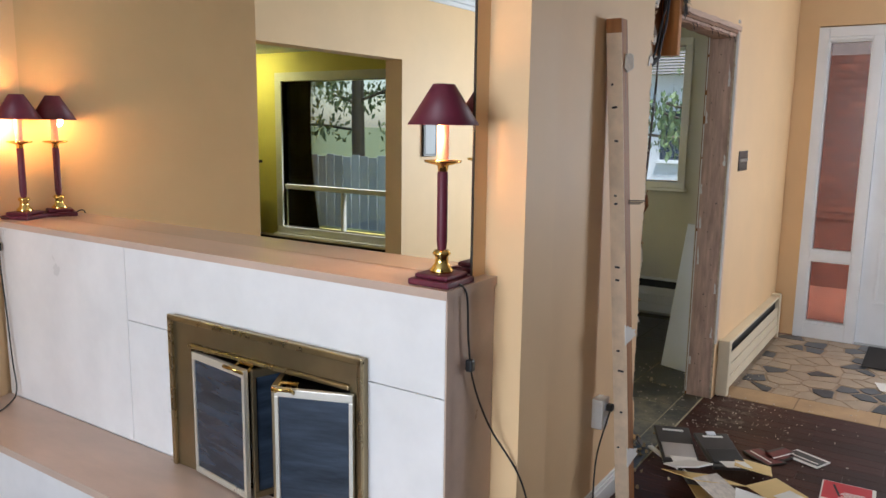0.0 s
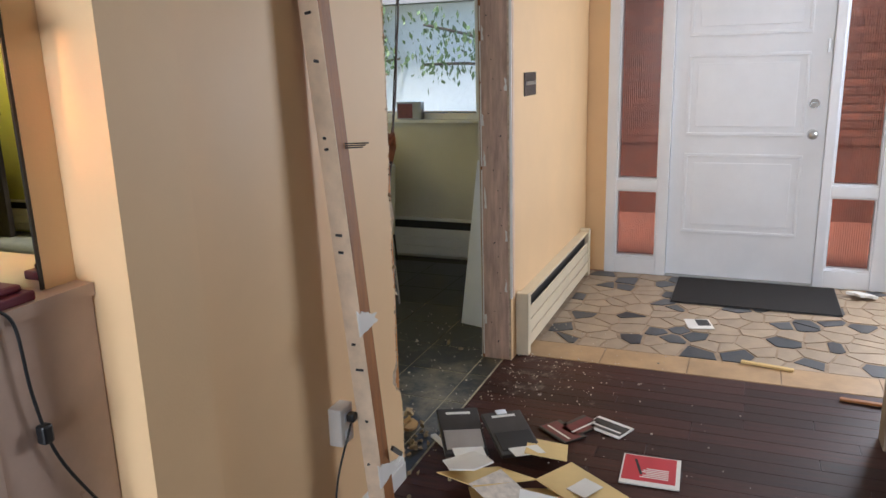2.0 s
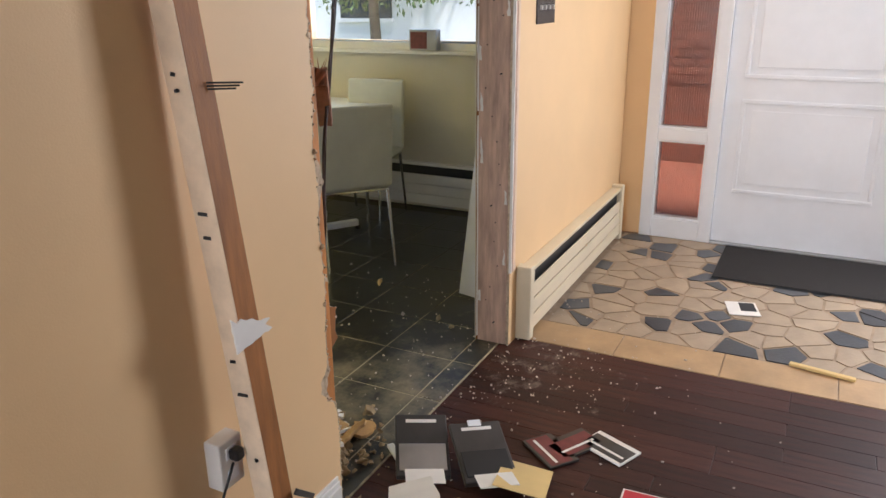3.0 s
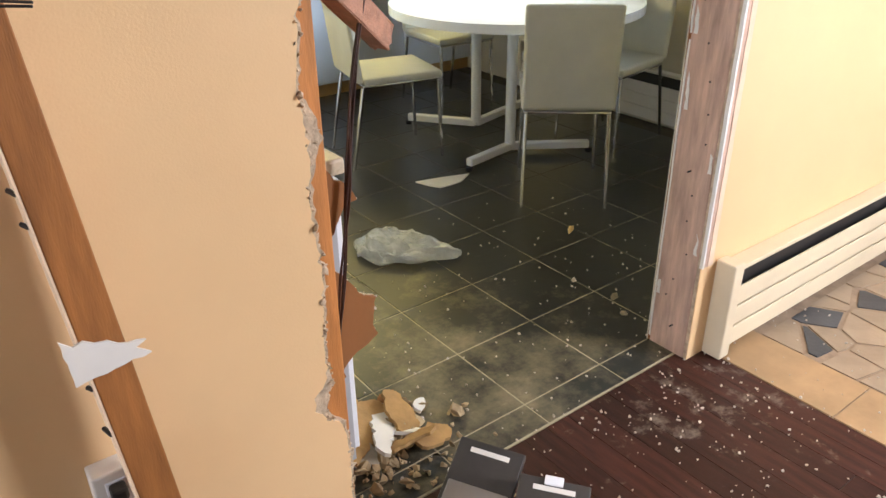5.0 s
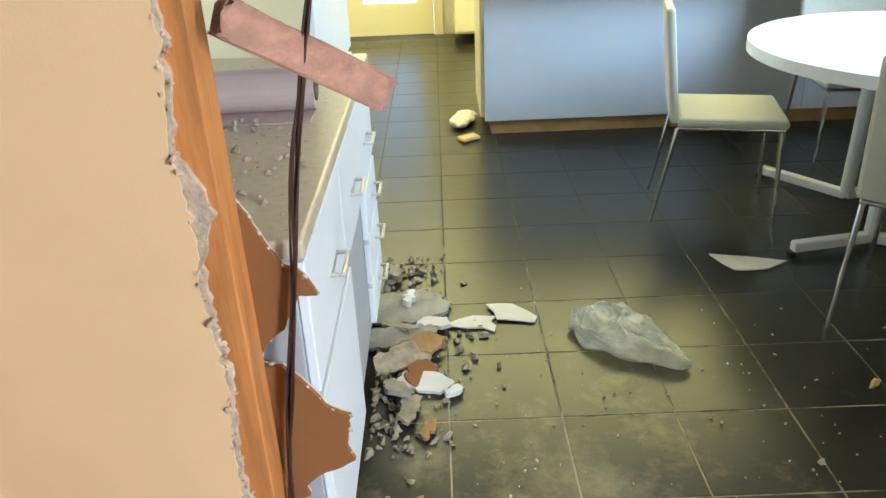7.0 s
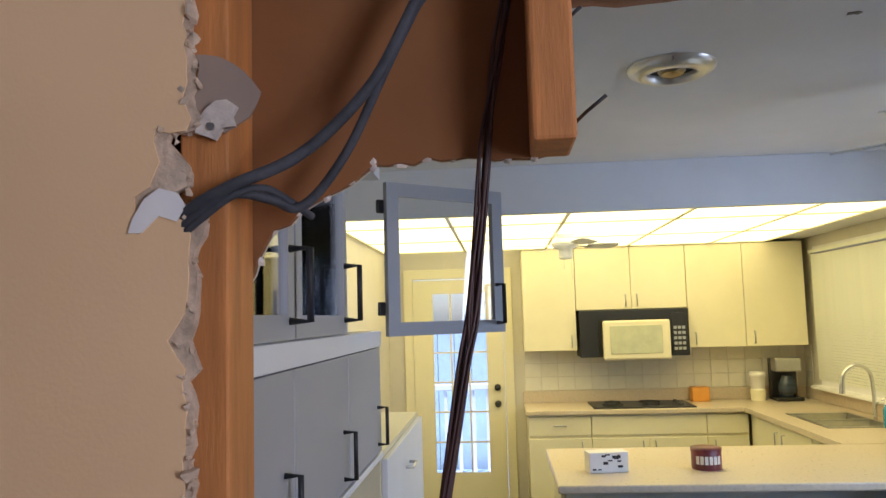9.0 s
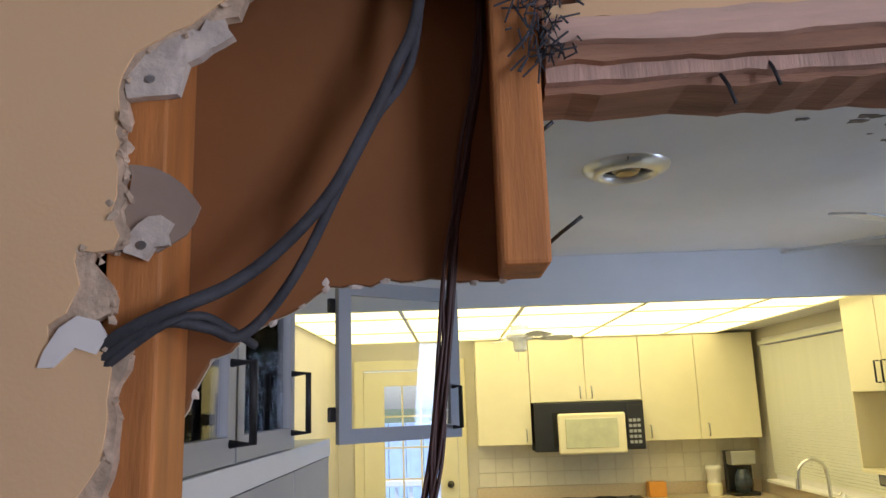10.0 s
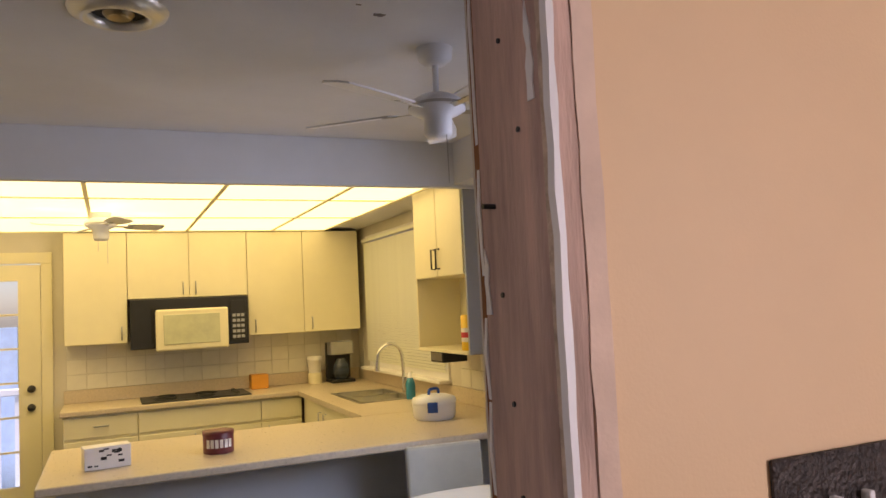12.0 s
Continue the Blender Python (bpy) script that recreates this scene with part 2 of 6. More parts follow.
HEATM = mat("cream_enamel", (0.74, 0.64, 0.46), 0.4, vary=0.06, scale=6, bump=0.05, stain=0.1)
DUST = mat("plaster_dust", (0.44, 0.33, 0.19), 0.95, vary=0.3, scale=20, bump=0.5)
ROLLM = mat("pinkish_vinyl", (0.50, 0.40, 0.38), 0.4, vary=0.1)
PINKW = mat("split_wood", (0.42, 0.215, 0.14), 0.7, vary=0.35, scale=5, bump=0.5, bscale=30, sc=(1, 8, 8))

# ---- builders ----


def B():
    return bmesh.new()


def box(bm, a, b, bev=0.0, m=None):
    r = bmesh.ops.create_cube(bm, size=1)
    lo, hi = [min(p, q) for p, q in zip(a, b)], [max(p, q) for p, q in zip(a, b)]
    for v in r["verts"]:
        v.co = Vector([lo[i] + (v.co[i] + 0.5) * (hi[i] - lo[i]) for i in range(3)])
    vs = r["verts"]
    if bev:
        es = list({e for v in vs for e in v.link_edges})
        k = bmesh.ops.bevel(bm, geom=es, offset=min(bev, 0.45 * min(h - l for h, l in zip(hi, lo))), segments=2, affect="EDGES", profile=0.5)
        vs = list({v for f in k["faces"] for v in f.verts} | {v for v in vs if v.is_valid})
    if m is not None:
        bmesh.ops.transform(bm, matrix=m, verts=[v for v in vs if v.is_valid])
    return bm


def cyl(bm, a, b, r0, r1=None, seg=14):
    a, b = Vector(a), Vector(b)
    d = b - a
    r = bmesh.ops.create_cone(bm, cap_ends=True, segments=seg, radius1=r0, radius2=r0 if r1 is None else r1, depth=d.length)
    q = d.to_track_quat("Z", "Y").to_matrix().to_4x4()
    bmesh.ops.transform(bm, matrix=Matrix.Translation((a + b) / 2) @ q, verts=r["verts"])
    return bm


def lathe(bm, prof, seg=24, at=(0, 0, 0)):
    rings = []
    for r, z in prof:
        rings.append([bm.verts.new((at[0] + r * math.cos(2 * math.pi * i / seg), at[1] + r * math.sin(2 * math.pi * i / seg), at[2] + z)) for i in range(seg)])
    for p, q in zip(rings, rings[1:]):
        for i in range(seg):
            f = bm.faces.new((p[i], p[(i + 1) % seg], q[(i + 1) % seg], q[i]))
            f.smooth = True
    return bm


def tube(bm, pts, r, seg=8):
    pts = [Vector(p) for p in pts]
    rings = []
    for i, p in enumerate(pts):
        d = (pts[min(i + 1, len(pts) - 1)] - pts[max(i - 1, 0)]).normalized()
        s = d.cross(Vector((0.3, 0.9, 0.31))).normalized()
        u = s.cross(d)
        rings.append([bm.verts.new(p + r * (math.cos(2 * math.pi * k / seg) * s + math.sin(2 * math.pi * k / seg) * u)) for k in range(seg)])
    for p, q in zip(rings, rings[1:]):
        for i in range(seg):
            f = bm.faces.new((p[i], p[(i + 1) % seg], q[(i + 1) % seg], q[i]))
            f.smooth = True
    bm.faces.new(rings[0][::-1]), bm.faces.new(rings[-1])
    return bm


def curve(pts, n=8):
    """A smooth line through a few points."""
    P = [Vector(p) for p in pts]
    P = [P[0] * 2 - P[1]] + P + [P[-1] * 2 - P[-2]]
    out = []
    for i in range(1, len(P) - 2):
        for k in range(n):
            t = k / n
            a, b, c, d = P[i - 1:i + 3]
            out.append(0.5 * (2 * b + (c - a) * t + (2 * a - 5 * b + 4 * c - d) * t * t + (3 * b - a - 3 * c + d) * t ** 3))
    return out + [P[-2]]


def slab(bm, outline, axis, lo, hi):
    """A flat plate with the given outline, thick along the axis."""
    def at(p, h):
        return {"x": (h, p[0], p[1]), "y": (p[0], h, p[1]), "z": (p[0], p[1], h)}[axis]
    a, b = [bm.verts.new(at(p, lo)) for p in outline], [bm.verts.new(at(p, hi)) for p in outline]
    bm.faces.new(a[::-1]), bm.faces.new(b)
    n = len(outline)
    for i in range(n):
        bm.faces.new((a[i], a[(i + 1) % n], b[(i + 1) % n], b[i]))
    bmesh.ops.recalc_face_normals(bm, faces=bm.faces[:])
    return bm


def jag(pts, step, amp, seed):
    """A torn line between the given corner points."""
    rnd, out = random.Random(seed), []
    for p, q in zip(pts, pts[1:]):
        p, q = Vector(p), Vector(q)
        n = max(1, int((q - p).length / step))
        s = Vector((-(q - p).y, (q - p).x)).normalized()
        for i in range(n):
            off = rnd.gauss(0, amp) if i else 0
            out.append(tuple(p.lerp(q, i / n) + s * off))
    return out + [tuple(pts[-1])]


def mesh_of(name, bm, material):
    me = bpy.data.meshes.new(name)
    bm.to_mesh(me)
    bm.free()
    me.materials.append(material)
    return me


def part(name, bm, material, parent, label=""):
    ob = new(name, mesh_of(name, bm, material))
    ob.parent = parent
    ob.matrix_parent_inverse = Matrix.Identity(4)
    if label:
        ob["label"] = label
    return ob


def piece(name, me, parent, loc=(0, 0, 0), rz=0.0):
    ob = new(name, me)
    ob.parent, ob.location = parent, loc
    ob.rotation_euler = (0, 0, rz)
    return ob


def thing(name, label, category, at=(0, 0, 0), rz=0.0, group="", kind=""):
    ob = new(name)
    ob.location, ob.rotation_euler = at, (0, 0, radians(rz))
    ob.empty_display_size = 0.1
    return tagged(ob, label, category, group, kind)


def solid(name, bm, material, label, category="", group="", kind="", at=(0, 0, 0), rz=0.0):
    ob = new(name, mesh_of(name, bm, material))
    ob.location, ob.rotation_euler = at, (0, 0, radians(rz))
    return tagged(ob, label, category, group, kind)


def wall_with_holes(bm, axis, lo, hi, u0, u1, z0, z1, holes):
    """A wall whose plane is axis = const, thick lo..hi, along u, with rectangular holes (ua, ub, za, zb)."""
    us = sorted({u0, u1, *[h[0] for h in holes], *[h[1] for h in holes]})
    zs = sorted({z0, z1, *[h[2] for h in holes], *[h[3] for h in holes]})
    for ua, ub in zip(us, us[1:]):
        for za, zb in zip(zs, zs[1:]):
            uc, zc = (ua + ub) / 2, (za + zb) / 2
            if any(h[0] < uc < h[1] and h[2] < zc < h[3] for h in holes):
                continue
            box(bm, (lo, ua, za) if axis == "x" else (ua, lo, za), (hi, ub, zb) if axis == "x" else (ub, hi, zb))
    bmesh.ops.remove_doubles(bm, verts=bm.verts[:], dist=0.0005)
    dead = [f for f in bm.faces if any(g is not f and g.calc_center_median() == f.calc_center_median() for v in f.verts for g in v.link_faces)]
    bmesh.ops.delete(bm, geom=list(set(dead)), context="FACES")
    return bm

# ---- large structure ----
WF, LF, CZ, FX = -0.145, -0.09, 2.49, 1.82
wall_hall = thing("wall_hall", "cream painted wall with a broken-out opening", kind="structure", category="wall")
torn = jag([(-1.18, 0.0), (-1.175, 0.2), (-1.178, 0.296), (-1.186, 0.33), (-1.246, 0.393), (-1.245, 0.427), (-1.211, 0.466), (-1.209, 0.568), (-1.2, 0.7), (-1.205, 0.775), (-1.211, 0.87), (-1.2, 0.94),
            (-1.203, 1.0), (-1.213, 1.076), (-1.206, 1.13), (-1.2, 1.18), (-1.198, 1.3), (-1.2, 1.5), (-1.2, 1.669), (-1.218, 1.697), (-1.2, 1.725), (-1.198, 1.773), (-1.197, 1.811), (-1.223, 1.82),
            (-1.248, 1.813), (-1.252, 1.838), (-1.237, 1.848), (-1.227, 1.872), (-1.233, 1.893), (-1.231, 1.903), (-1.2, 1.902), (-1.202, 2.035), (-1.2, 2.065), (-1.19, 2.085), (-1.156, 2.105),
            (-1.096, 2.141), (-1.089, 2.157), (-1.044, 2.16), (-1.022, 2.198), (-0.993, 2.211), (-0.917, 2.211), (-0.893, 2.198), (-0.882, 2.175), (-0.846, 2.175), (-0.81, 2.181), (-0.792, 2.171),
            (-0.784, 2.152), (-0.777, 2.103), (0.0, 2.095)], 0.012, 0.0022, 3)
hall_outline = [(-2.25, 0)] + torn + [(0.004, 0), (FX, 0), (FX, CZ), (-2.25, CZ)]
part("plaster_board", slab(B(), hall_outline, "y", WF, -0.1425), WALL, wall_hall)
rnd = random.Random(5)
def crumble(x, z):
    """How far the bare core shows past the paint."""
    return 0.007 + 0.022 * math.exp(-((z - 0.99) / 0.05) ** 2) + 0.03 * math.exp(-((z - 0.42) / 0.04) ** 2) + 0.014 * math.exp(-((z - 1.7) / 0.02) ** 2) + 0.03 * math.exp(-((z - 1.85) / 0.035) ** 2)


core = [(-2.25, 0)] + [(x + crumble(x, z) + rnd.gauss(0, 0.0018) if x < -1.13 else x, z - (abs(rnd.gauss(0.012, 0.006)) if x > -1.13 else 0)) for x, z in torn] + [(0.004, 0), (FX, 0), (FX, CZ), (-2.25, CZ)]
part("gypsum_core", slab(B(), core, "y", -0.1424, -0.131), TORN, wall_hall, "crumbled grey gypsum core of the broken board")
edge = B()
for i, p in enumerate(torn[3:-3]):
    for k in range(2):
        r = rnd.uniform(0.0015, 0.0045) * (2.2 if rnd.random() < 0.08 else 1)
        bmesh.ops.create_icosphere(edge, subdivisions=1, radius=r, matrix=Matrix.LocRotScale((p[0] + rnd.uniform(-0.001, 1.1 * crumble(*p)) * (p[0] < -1.13), -0.139 + rnd.uniform(-0.006, 0.006), p[1] + rnd.uniform(-0.008, 0.006)),
                                   Euler((rnd.random() * 3, rnd.random() * 3, 0)), (1, 0.6, rnd.uniform(0.8, 2.2))))
for v in edge.verts:
    v.co += Vector((rnd.gauss(0, 0.0012), rnd.gauss(0, 0.0012), rnd.gauss(0, 0.0012)))
part("torn_edge", edge, TORN, wall_hall, "crumbs along the broken board edge")["kind"] = "stuff"
o = jag([(-1.194, 1.92), (-1.194, 1.982), (-1.17, 1.978), (-1.145, 1.962), (-1.128, 1.94), (-1.14, 1.915), (-1.165, 1.9), (-1.194, 1.92)], 0.012, 0.002, 13)[:-1]
part("torn_paper", slab(B(), o, "y", -0.1345, -0.1318), mat("grey_paper", (0.33, 0.25, 0.19), 0.9), wall_hall, "brown paper scrap left on the stud")
o = jag([(-1.192, 1.9), (-1.18, 1.925), (-1.16, 1.932), (-1.15, 1.925), (-1.152, 1.905), (-1.172, 1.892), (-1.192, 1.9)], 0.01, 0.003, 14)[:-1]
part("plaster_patch", slab(B(), o, "y", -0.142, -0.1346), GYPSUM, wall_hall)
o = jag([(-1.196, 2.042), (-1.15, 2.045), (-1.142, 2.075), (-1.1, 2.1), (-1.11, 2.125), (-1.16, 2.1), (-1.196, 2.08), (-1.196, 2.042)], 0.012, 0.003, 15)[:-1]
part("plaster_patch", slab(B(), o, "y", -0.142, -0.1316), GYPSUM, wall_hall)
for z in (1.905, 2.06):
    part("drywall_nail", cyl(B(), (-1.175, -0.1425, z), (-1.175, -0.1445, z), 0.004, seg=10), STEEL, wall_hall)
back_torn = jag([(-1.165, 0.0), (-1.15, 0.2), (-1.165, 0.348), (-1.12, 0.374), (-1.127, 0.393), (-1.099, 0.421), (-1.03, 0.455), (-1.042, 0.484), (-1.029, 0.553), (-1.059, 0.567), (-1.097, 0.617), (-1.122, 0.647),
                 (-1.134, 0.661), (-1.17, 0.667), (-1.157, 0.7), (-1.145, 0.716), (-1.119, 0.736), (-1.107, 0.763), (-1.089, 0.797), (-1.06, 0.796), (-1.076, 0.829), (-1.109, 0.85), (-1.127, 0.88), (-1.149, 0.934),
                 (-1.171, 0.972), (-1.172, 1.75), (-1.15, 1.795), (-1.111, 1.83), (-1.066, 1.853), (-1.029, 1.878), (-0.856, 1.878), (-0.82, 1.885), (-0.82, 2.085), (0.0, 2.085)], 0.014, 0.0022, 9)
back_outline = [(-1.95, 0)] + back_torn + [(0.004, 0), (FX, 0), (FX, CZ), (-1.95, CZ)]
part("board_back", slab(B(), back_outline, "y", -0.004, 0.0085), PAPER, wall_hall, "brown paper back of the kitchen board")
part("kitchen_skin", slab(B(), back_outline, "y", 0.0086, 0.013), KWALL, wall_hall)
part("stud", box(B(), (-1.212, -0.1305, 0), (-1.162, -0.0045, CZ), 0.003), STUD, wall_hall, "bare orange timber stud")
lip_ = B()
for k, (x, z) in enumerate(back_torn[6:-14:2]):
    r = 0.0025 + 0.003 * rnd.random()
    bmesh.ops.create_icosphere(lip_, subdivisions=1, radius=r, matrix=Matrix.LocRotScale((x - 0.001, 0.003 + rnd.uniform(-0.005, 0.005), z), Euler((rnd.random() * 3, rnd.random() * 3, 0)), (1, 0.8, rnd.uniform(0.8, 2))))
part("torn_rim", lip_, GYPSUM, wall_hall, "pale crumbs on the torn flap edges")["kind"] = "stuff"
o = jag([(-1.252, 1.815), (-1.256, 1.802), (-1.243, 1.802), (-1.226, 1.818), (-1.208, 1.812), (-1.198, 1.826), (-1.207, 1.84), (-1.225, 1.845), (-1.24, 1.835), (-1.252, 1.815)], 0.012, 0.003, 21)[:-1]
part("peeled_paper", slab(B(), o, "y", -0.1485, -0.1455), CARDW, wall_hall, "white curl of torn board paper")
part("stud", box(B(), (-0.862, -0.143, 1.877), (-0.82, -0.015, CZ), 0.004), STUD, wall_hall, "sawn-off timber stud end")
part("jamb_post", box(B(), (0.0, -0.131, 0), (0.042, -0.001, 2.08), 0.004), POST, wall_hall, "scarred brown timber jamb")
part("header_beam", box(B(), (-0.82, -0.13, 2.062), (0.04, -0.015, 2.2), 0.004), OLDW, wall_hall, "splintered header timber")
for z0, z1, y0, s, mt_ in ((2.072, 2.097, -0.158, 1, mat("stripped_plaster", (0.62, 0.43, 0.33), 0.85, vary=0.3, scale=14, bump=0.6, bscale=40, sc=(0.3, 1, 3), stain=0.4)), (2.058, 2.074, -0.148, 2, OLDW), (2.098, 2.112, -0.152, 3, WALL), (2.044, 2.06, -0.138, 4, POST), (2.037, 2.047, -0.126, 6, OLDW)):
    o = jag([(-0.815, z0), (0.03, z0)], 0.025, 0.0016, s) + jag([(0.03, z1), (-0.815, z1)], 0.03, 0.0014, s + 5)
    part("splintered_trim", slab(B(), o, "y", y0, y0 + (0.02 if s < 4 else 0.11)), mt_, wall_hall)
lh = B()
r9 = random.Random(3)
for i in range(110):
    x, z = r9.gauss(-0.815, 0.014), r9.uniform(2.06, 2.15)
    cyl(lh, (x, -0.15 - 0.01 * r9.random(), z), (x + r9.gauss(0, 0.01), -0.155 - 0.012 * r9.random(), z - r9.uniform(0.0, 0.03)), 0.001, seg=4)
part("wire_lath", lh, CABLE, wall_hall, "frayed dark metal lath")["kind"] = "stuff"
for x, z in ((-0.62, 2.045), (-0.66, 2.03), (-0.3, 2.03), (-0.12, 2.03), (-0.03, 2.03), (-0.4, 2.035)):
    part("bent_nail", tube(B(), [(x, -0.13, z + 0.02), (x + 0.004, -0.14, z), (x + 0.008, -0.142, z - 0.018)], 0.0018, 5), BLACK, wall_hall)
for x0_, z0_ in ((-0.82, 1.9), (-0.84, 1.99)):
    part("bent_nail", tube(B(), [(x0_, -0.1, z0_), (x0_ + 0.012, -0.12, z0_ + 0.008), (x0_ + 0.03, -0.13, z0_ + 0.02)], 0.002, 5), BLACK, wall_hall)
for x0, x1, y0 in ((-0.001, 0.006, -0.152), (0.0075, 0.026, -0.149), (0.027, 0.05, -0.1505)):
    o = jag([(x0, 0.33), (x0, 2.13)], 0.04, 0.0009, int(x0 * 1e4)) + jag([(x1, 2.13), (x1, 0.33)], 0.04, 0.0009, int(x1 * 1e4))
    part("plaster_ridge", slab(B(), o, "y", y0, WF + 0.004), (TRIM if x0 < 0 else POST if x0 < 0.02 else mat("bare_plaster", (0.78, 0.58, 0.43), 0.8, vary=0.14, scale=8, bump=0.35, bscale=50)), wall_hall)
part("paint_drip", slab(B(), jag([(0.0, 0.02), (0.0, 2.1)], 0.05, 0.0015, 8) + jag([(0.008, 2.1), (0.008, 0.02)], 0.05, 0.0015, 4), "y", -0.002, 0.004), TRIM, wall_hall)
r9 = random.Random(12)
for i in range(22):
    z, y = 0.1 + i * 0.088 + r9.uniform(-0.02, 0.02), -0.03 - 0.075 * r9.random()
    part("nail", cyl(B(), (0.002, y, z), (-0.002 - 0.012 * (i % 6 == 0), y, z), 0.0028, seg=7), BLACK, wall_hall)
for i in range(9):
    z = 0.2 + i * 0.2 + r9.uniform(-0.06, 0.06)
    y = r9.choice((-0.012, -0.118)) + r9.uniform(-0.006, 0.006)
    o = jag([(y - 0.006, z), (y + 0.006, z), (y + 0.005, z + r9.uniform(0.04, 0.12)), (y - 0.004, z + 0.05), (y - 0.006, z)], 0.015, 0.002, 70 + i)[:-1]
    part("paint_smear", slab(B(), o, "x", -0.0014, 0.0004), TRIM, wall_hall)

# the wall plane swings forward a little from the broken edge to the entry
for ob in [c for c in bpy.data.objects if c.parent == wall_hall]:
    bm = B()
    bm.from_mesh(ob.data)
    for x in (-0.82, 0.0):
        bmesh.ops.bisect_plane(bm, geom=bm.verts[:] + bm.edges[:] + bm.faces[:], plane_co=(x, 0, 0), plane_no=(1, 0, 0))
    for v in bm.verts:
        v.co.y += 0.055 * min(1, max(0, -v.co.x / 0.82)) * min(1, max(0, -v.co.y / 0.1))
    bm.to_mesh(ob.data)
    bm.free()

pil = solid("wall_chimney", wall_with_holes(B(), "x", -2.443, -2.25, -0.165, 2.5, 0, CZ, [(0.24, 0.975, 0.315, 0.79)]), WALL, "cream painted chimney wall behind the fireplace", "wall", kind="structure")
fb = B()
for a, b in (((-2.25, 0.2, 0.25), (-2.2, 1.02, 0.85)), ((-2.69, 0.2, 0.25), (-2.2, 0.24, 0.85)), ((-2.69, 0.975, 0.25), (-2.2, 1.02, 0.85)), ((-2.69, 0.2, 0.79), (-2.2, 1.02, 0.83)), ((-2.69, 0.2, 0.25), (-2.2, 1.02, 0.3149))):
    box(fb, a, b)
solid("firebox", fb, SOOT_SHADE, "sooty black firebox inside the fireplace", "firebox", kind="structure")

lw = wall_with_holes(B(), "y", 1.943, 2.083, -7.3, -3.53, 0, CZ, [(-4.817, -3.531, 0, 1.98)])
solid("wall_living", lw, WALL, "cream painted living room wall with a cased opening", "wall", kind="structure")
bev = B()
slab(bev, [(-3.53, 1.943), (-2.43, 2.437), (-2.43, 2.7), (-3.53, 2.083)], "z", 0, CZ)
box(bev, (-2.512, -0.036, 1.1105), (-2.4435, 2.39, CZ - 0.001))
solid("wall_corner", bev, WALL, "cream painted wall beside the fireplace", "wall", kind="structure")
# closing walls, coloured dark to keep fill light low
solid("wall_south", box(B(), (-7.3, -4.74, 0), (FX, -4.6, CZ)), DIM_WALL, "unseen rear living room wall, dark brown to cut bounce light", "wall", kind="structure")
# added out of view: blocks front daylight from the hall wall's left part
solid("wall_partition", box(B(), (-0.42, -4.6, 0), (-0.3, -1.75, CZ)), DIM_WALL, "unseen dark wall added to shade the left of the hall wall", "wall", kind="structure")
solid("wall_west", wall_with_holes(B(), "x", -7.44, -7.3, -4.6, 1.943, 0, CZ, [(-1.4, 0.8, 0.7, 2.3)]), DIM_WALL, "side living room wall, dark brown to cut bounce light", "wall", kind="structure")
FRONT_HOLES = [(-3.1, -2.25, 0.75, 2.25), (-2.06, -0.29, 0.0, 2.29), (0.66, 2.2, 1.12, 2.2), (4.2, 5.83, 1.1, 2.17)]
solid("wall_front", wall_with_holes(B(), "x", FX, 2.0, -4.74, 6.4, 0, CZ, FRONT_HOLES), WALL, "cream painted front wall of the house", "wall", kind="structure")
solid("wall_kitchen_front", wall_with_holes(B(), "x", FX - 0.012, FX - 0.001, 0.0, 6.25, 0, CZ, FRONT_HOLES[2:]), KWALL, "grey beige kitchen wall under the windows", "wall", kind="structure")
solid("wall_kitchen_back", wall_with_holes(B(), "y", 6.25, 6.4, -2.1, FX, 0, CZ, [(-1.74, -0.86, 0, 2.12)]), KWALL, "grey beige kitchen wall with the back door", "wall", kind="structure")
solid("wall_kitchen_left", wall_with_holes(box(B(), (-2.1, 0.0135, 0), (-1.6, 2.4, CZ)), "x", -2.1, -1.95, 2.4, 6.25, 0, CZ, []), KWALL, "grey beige kitchen wall", "wall", kind="structure")
solid("ceiling_living", box(B(), (-7.44, -4.74, CZ), (FX, 0.0, CZ + 0.1)), CEIL, "white living room ceiling", "ceiling", kind="structure")
solid("ceiling_fireside", box(B(), (-7.44, 0.0, CZ), (-2.1, 2.5, CZ + 0.1)), CEIL, "white ceiling by the fireplace", "ceiling", kind="structure")
solid("ceiling_kitchen", box(B(), (-2.1, 0.0, CZ), (FX, 6.4, CZ + 0.1)), CEIL, "white kitchen ceiling with peeling patches", "ceiling", kind="structure")
cm = B()
for x0, x1 in ((-7.3, -3.53),):
    for k, (d, h) in enumerate(((0.02, 0.09), (0.045, 0.06), (0.07, 0.03))):
        box(cm, (x0, 1.943 - d, CZ - h), (x1, 1.944, CZ - 0.001 - 0.001 * k), 0.004)
solid("crown_trim", cm, CEIL, "white crown moulding along the ceiling", "moulding", kind="structure")
solid("floor_living", box(B(), (-7.44, -4.74, -0.08), (0.1, 2.6, -0.012)), PLANK, "dark subfloor under the planks", "floor", kind="structure")
bb = B()
for z, d in ((0.0, 0.016), (0.07, 0.011), (0.085, 0.006)):
    box(bb, (-2.24, LF - d, z), (-1.2, LF + 0.001, z + (0.07 if z == 0 else 0.016)), 0.002)
solid("baseboard", bb, TRIM, "white moulded baseboard along the cream wall", "baseboard", kind="structure")
bb = B()
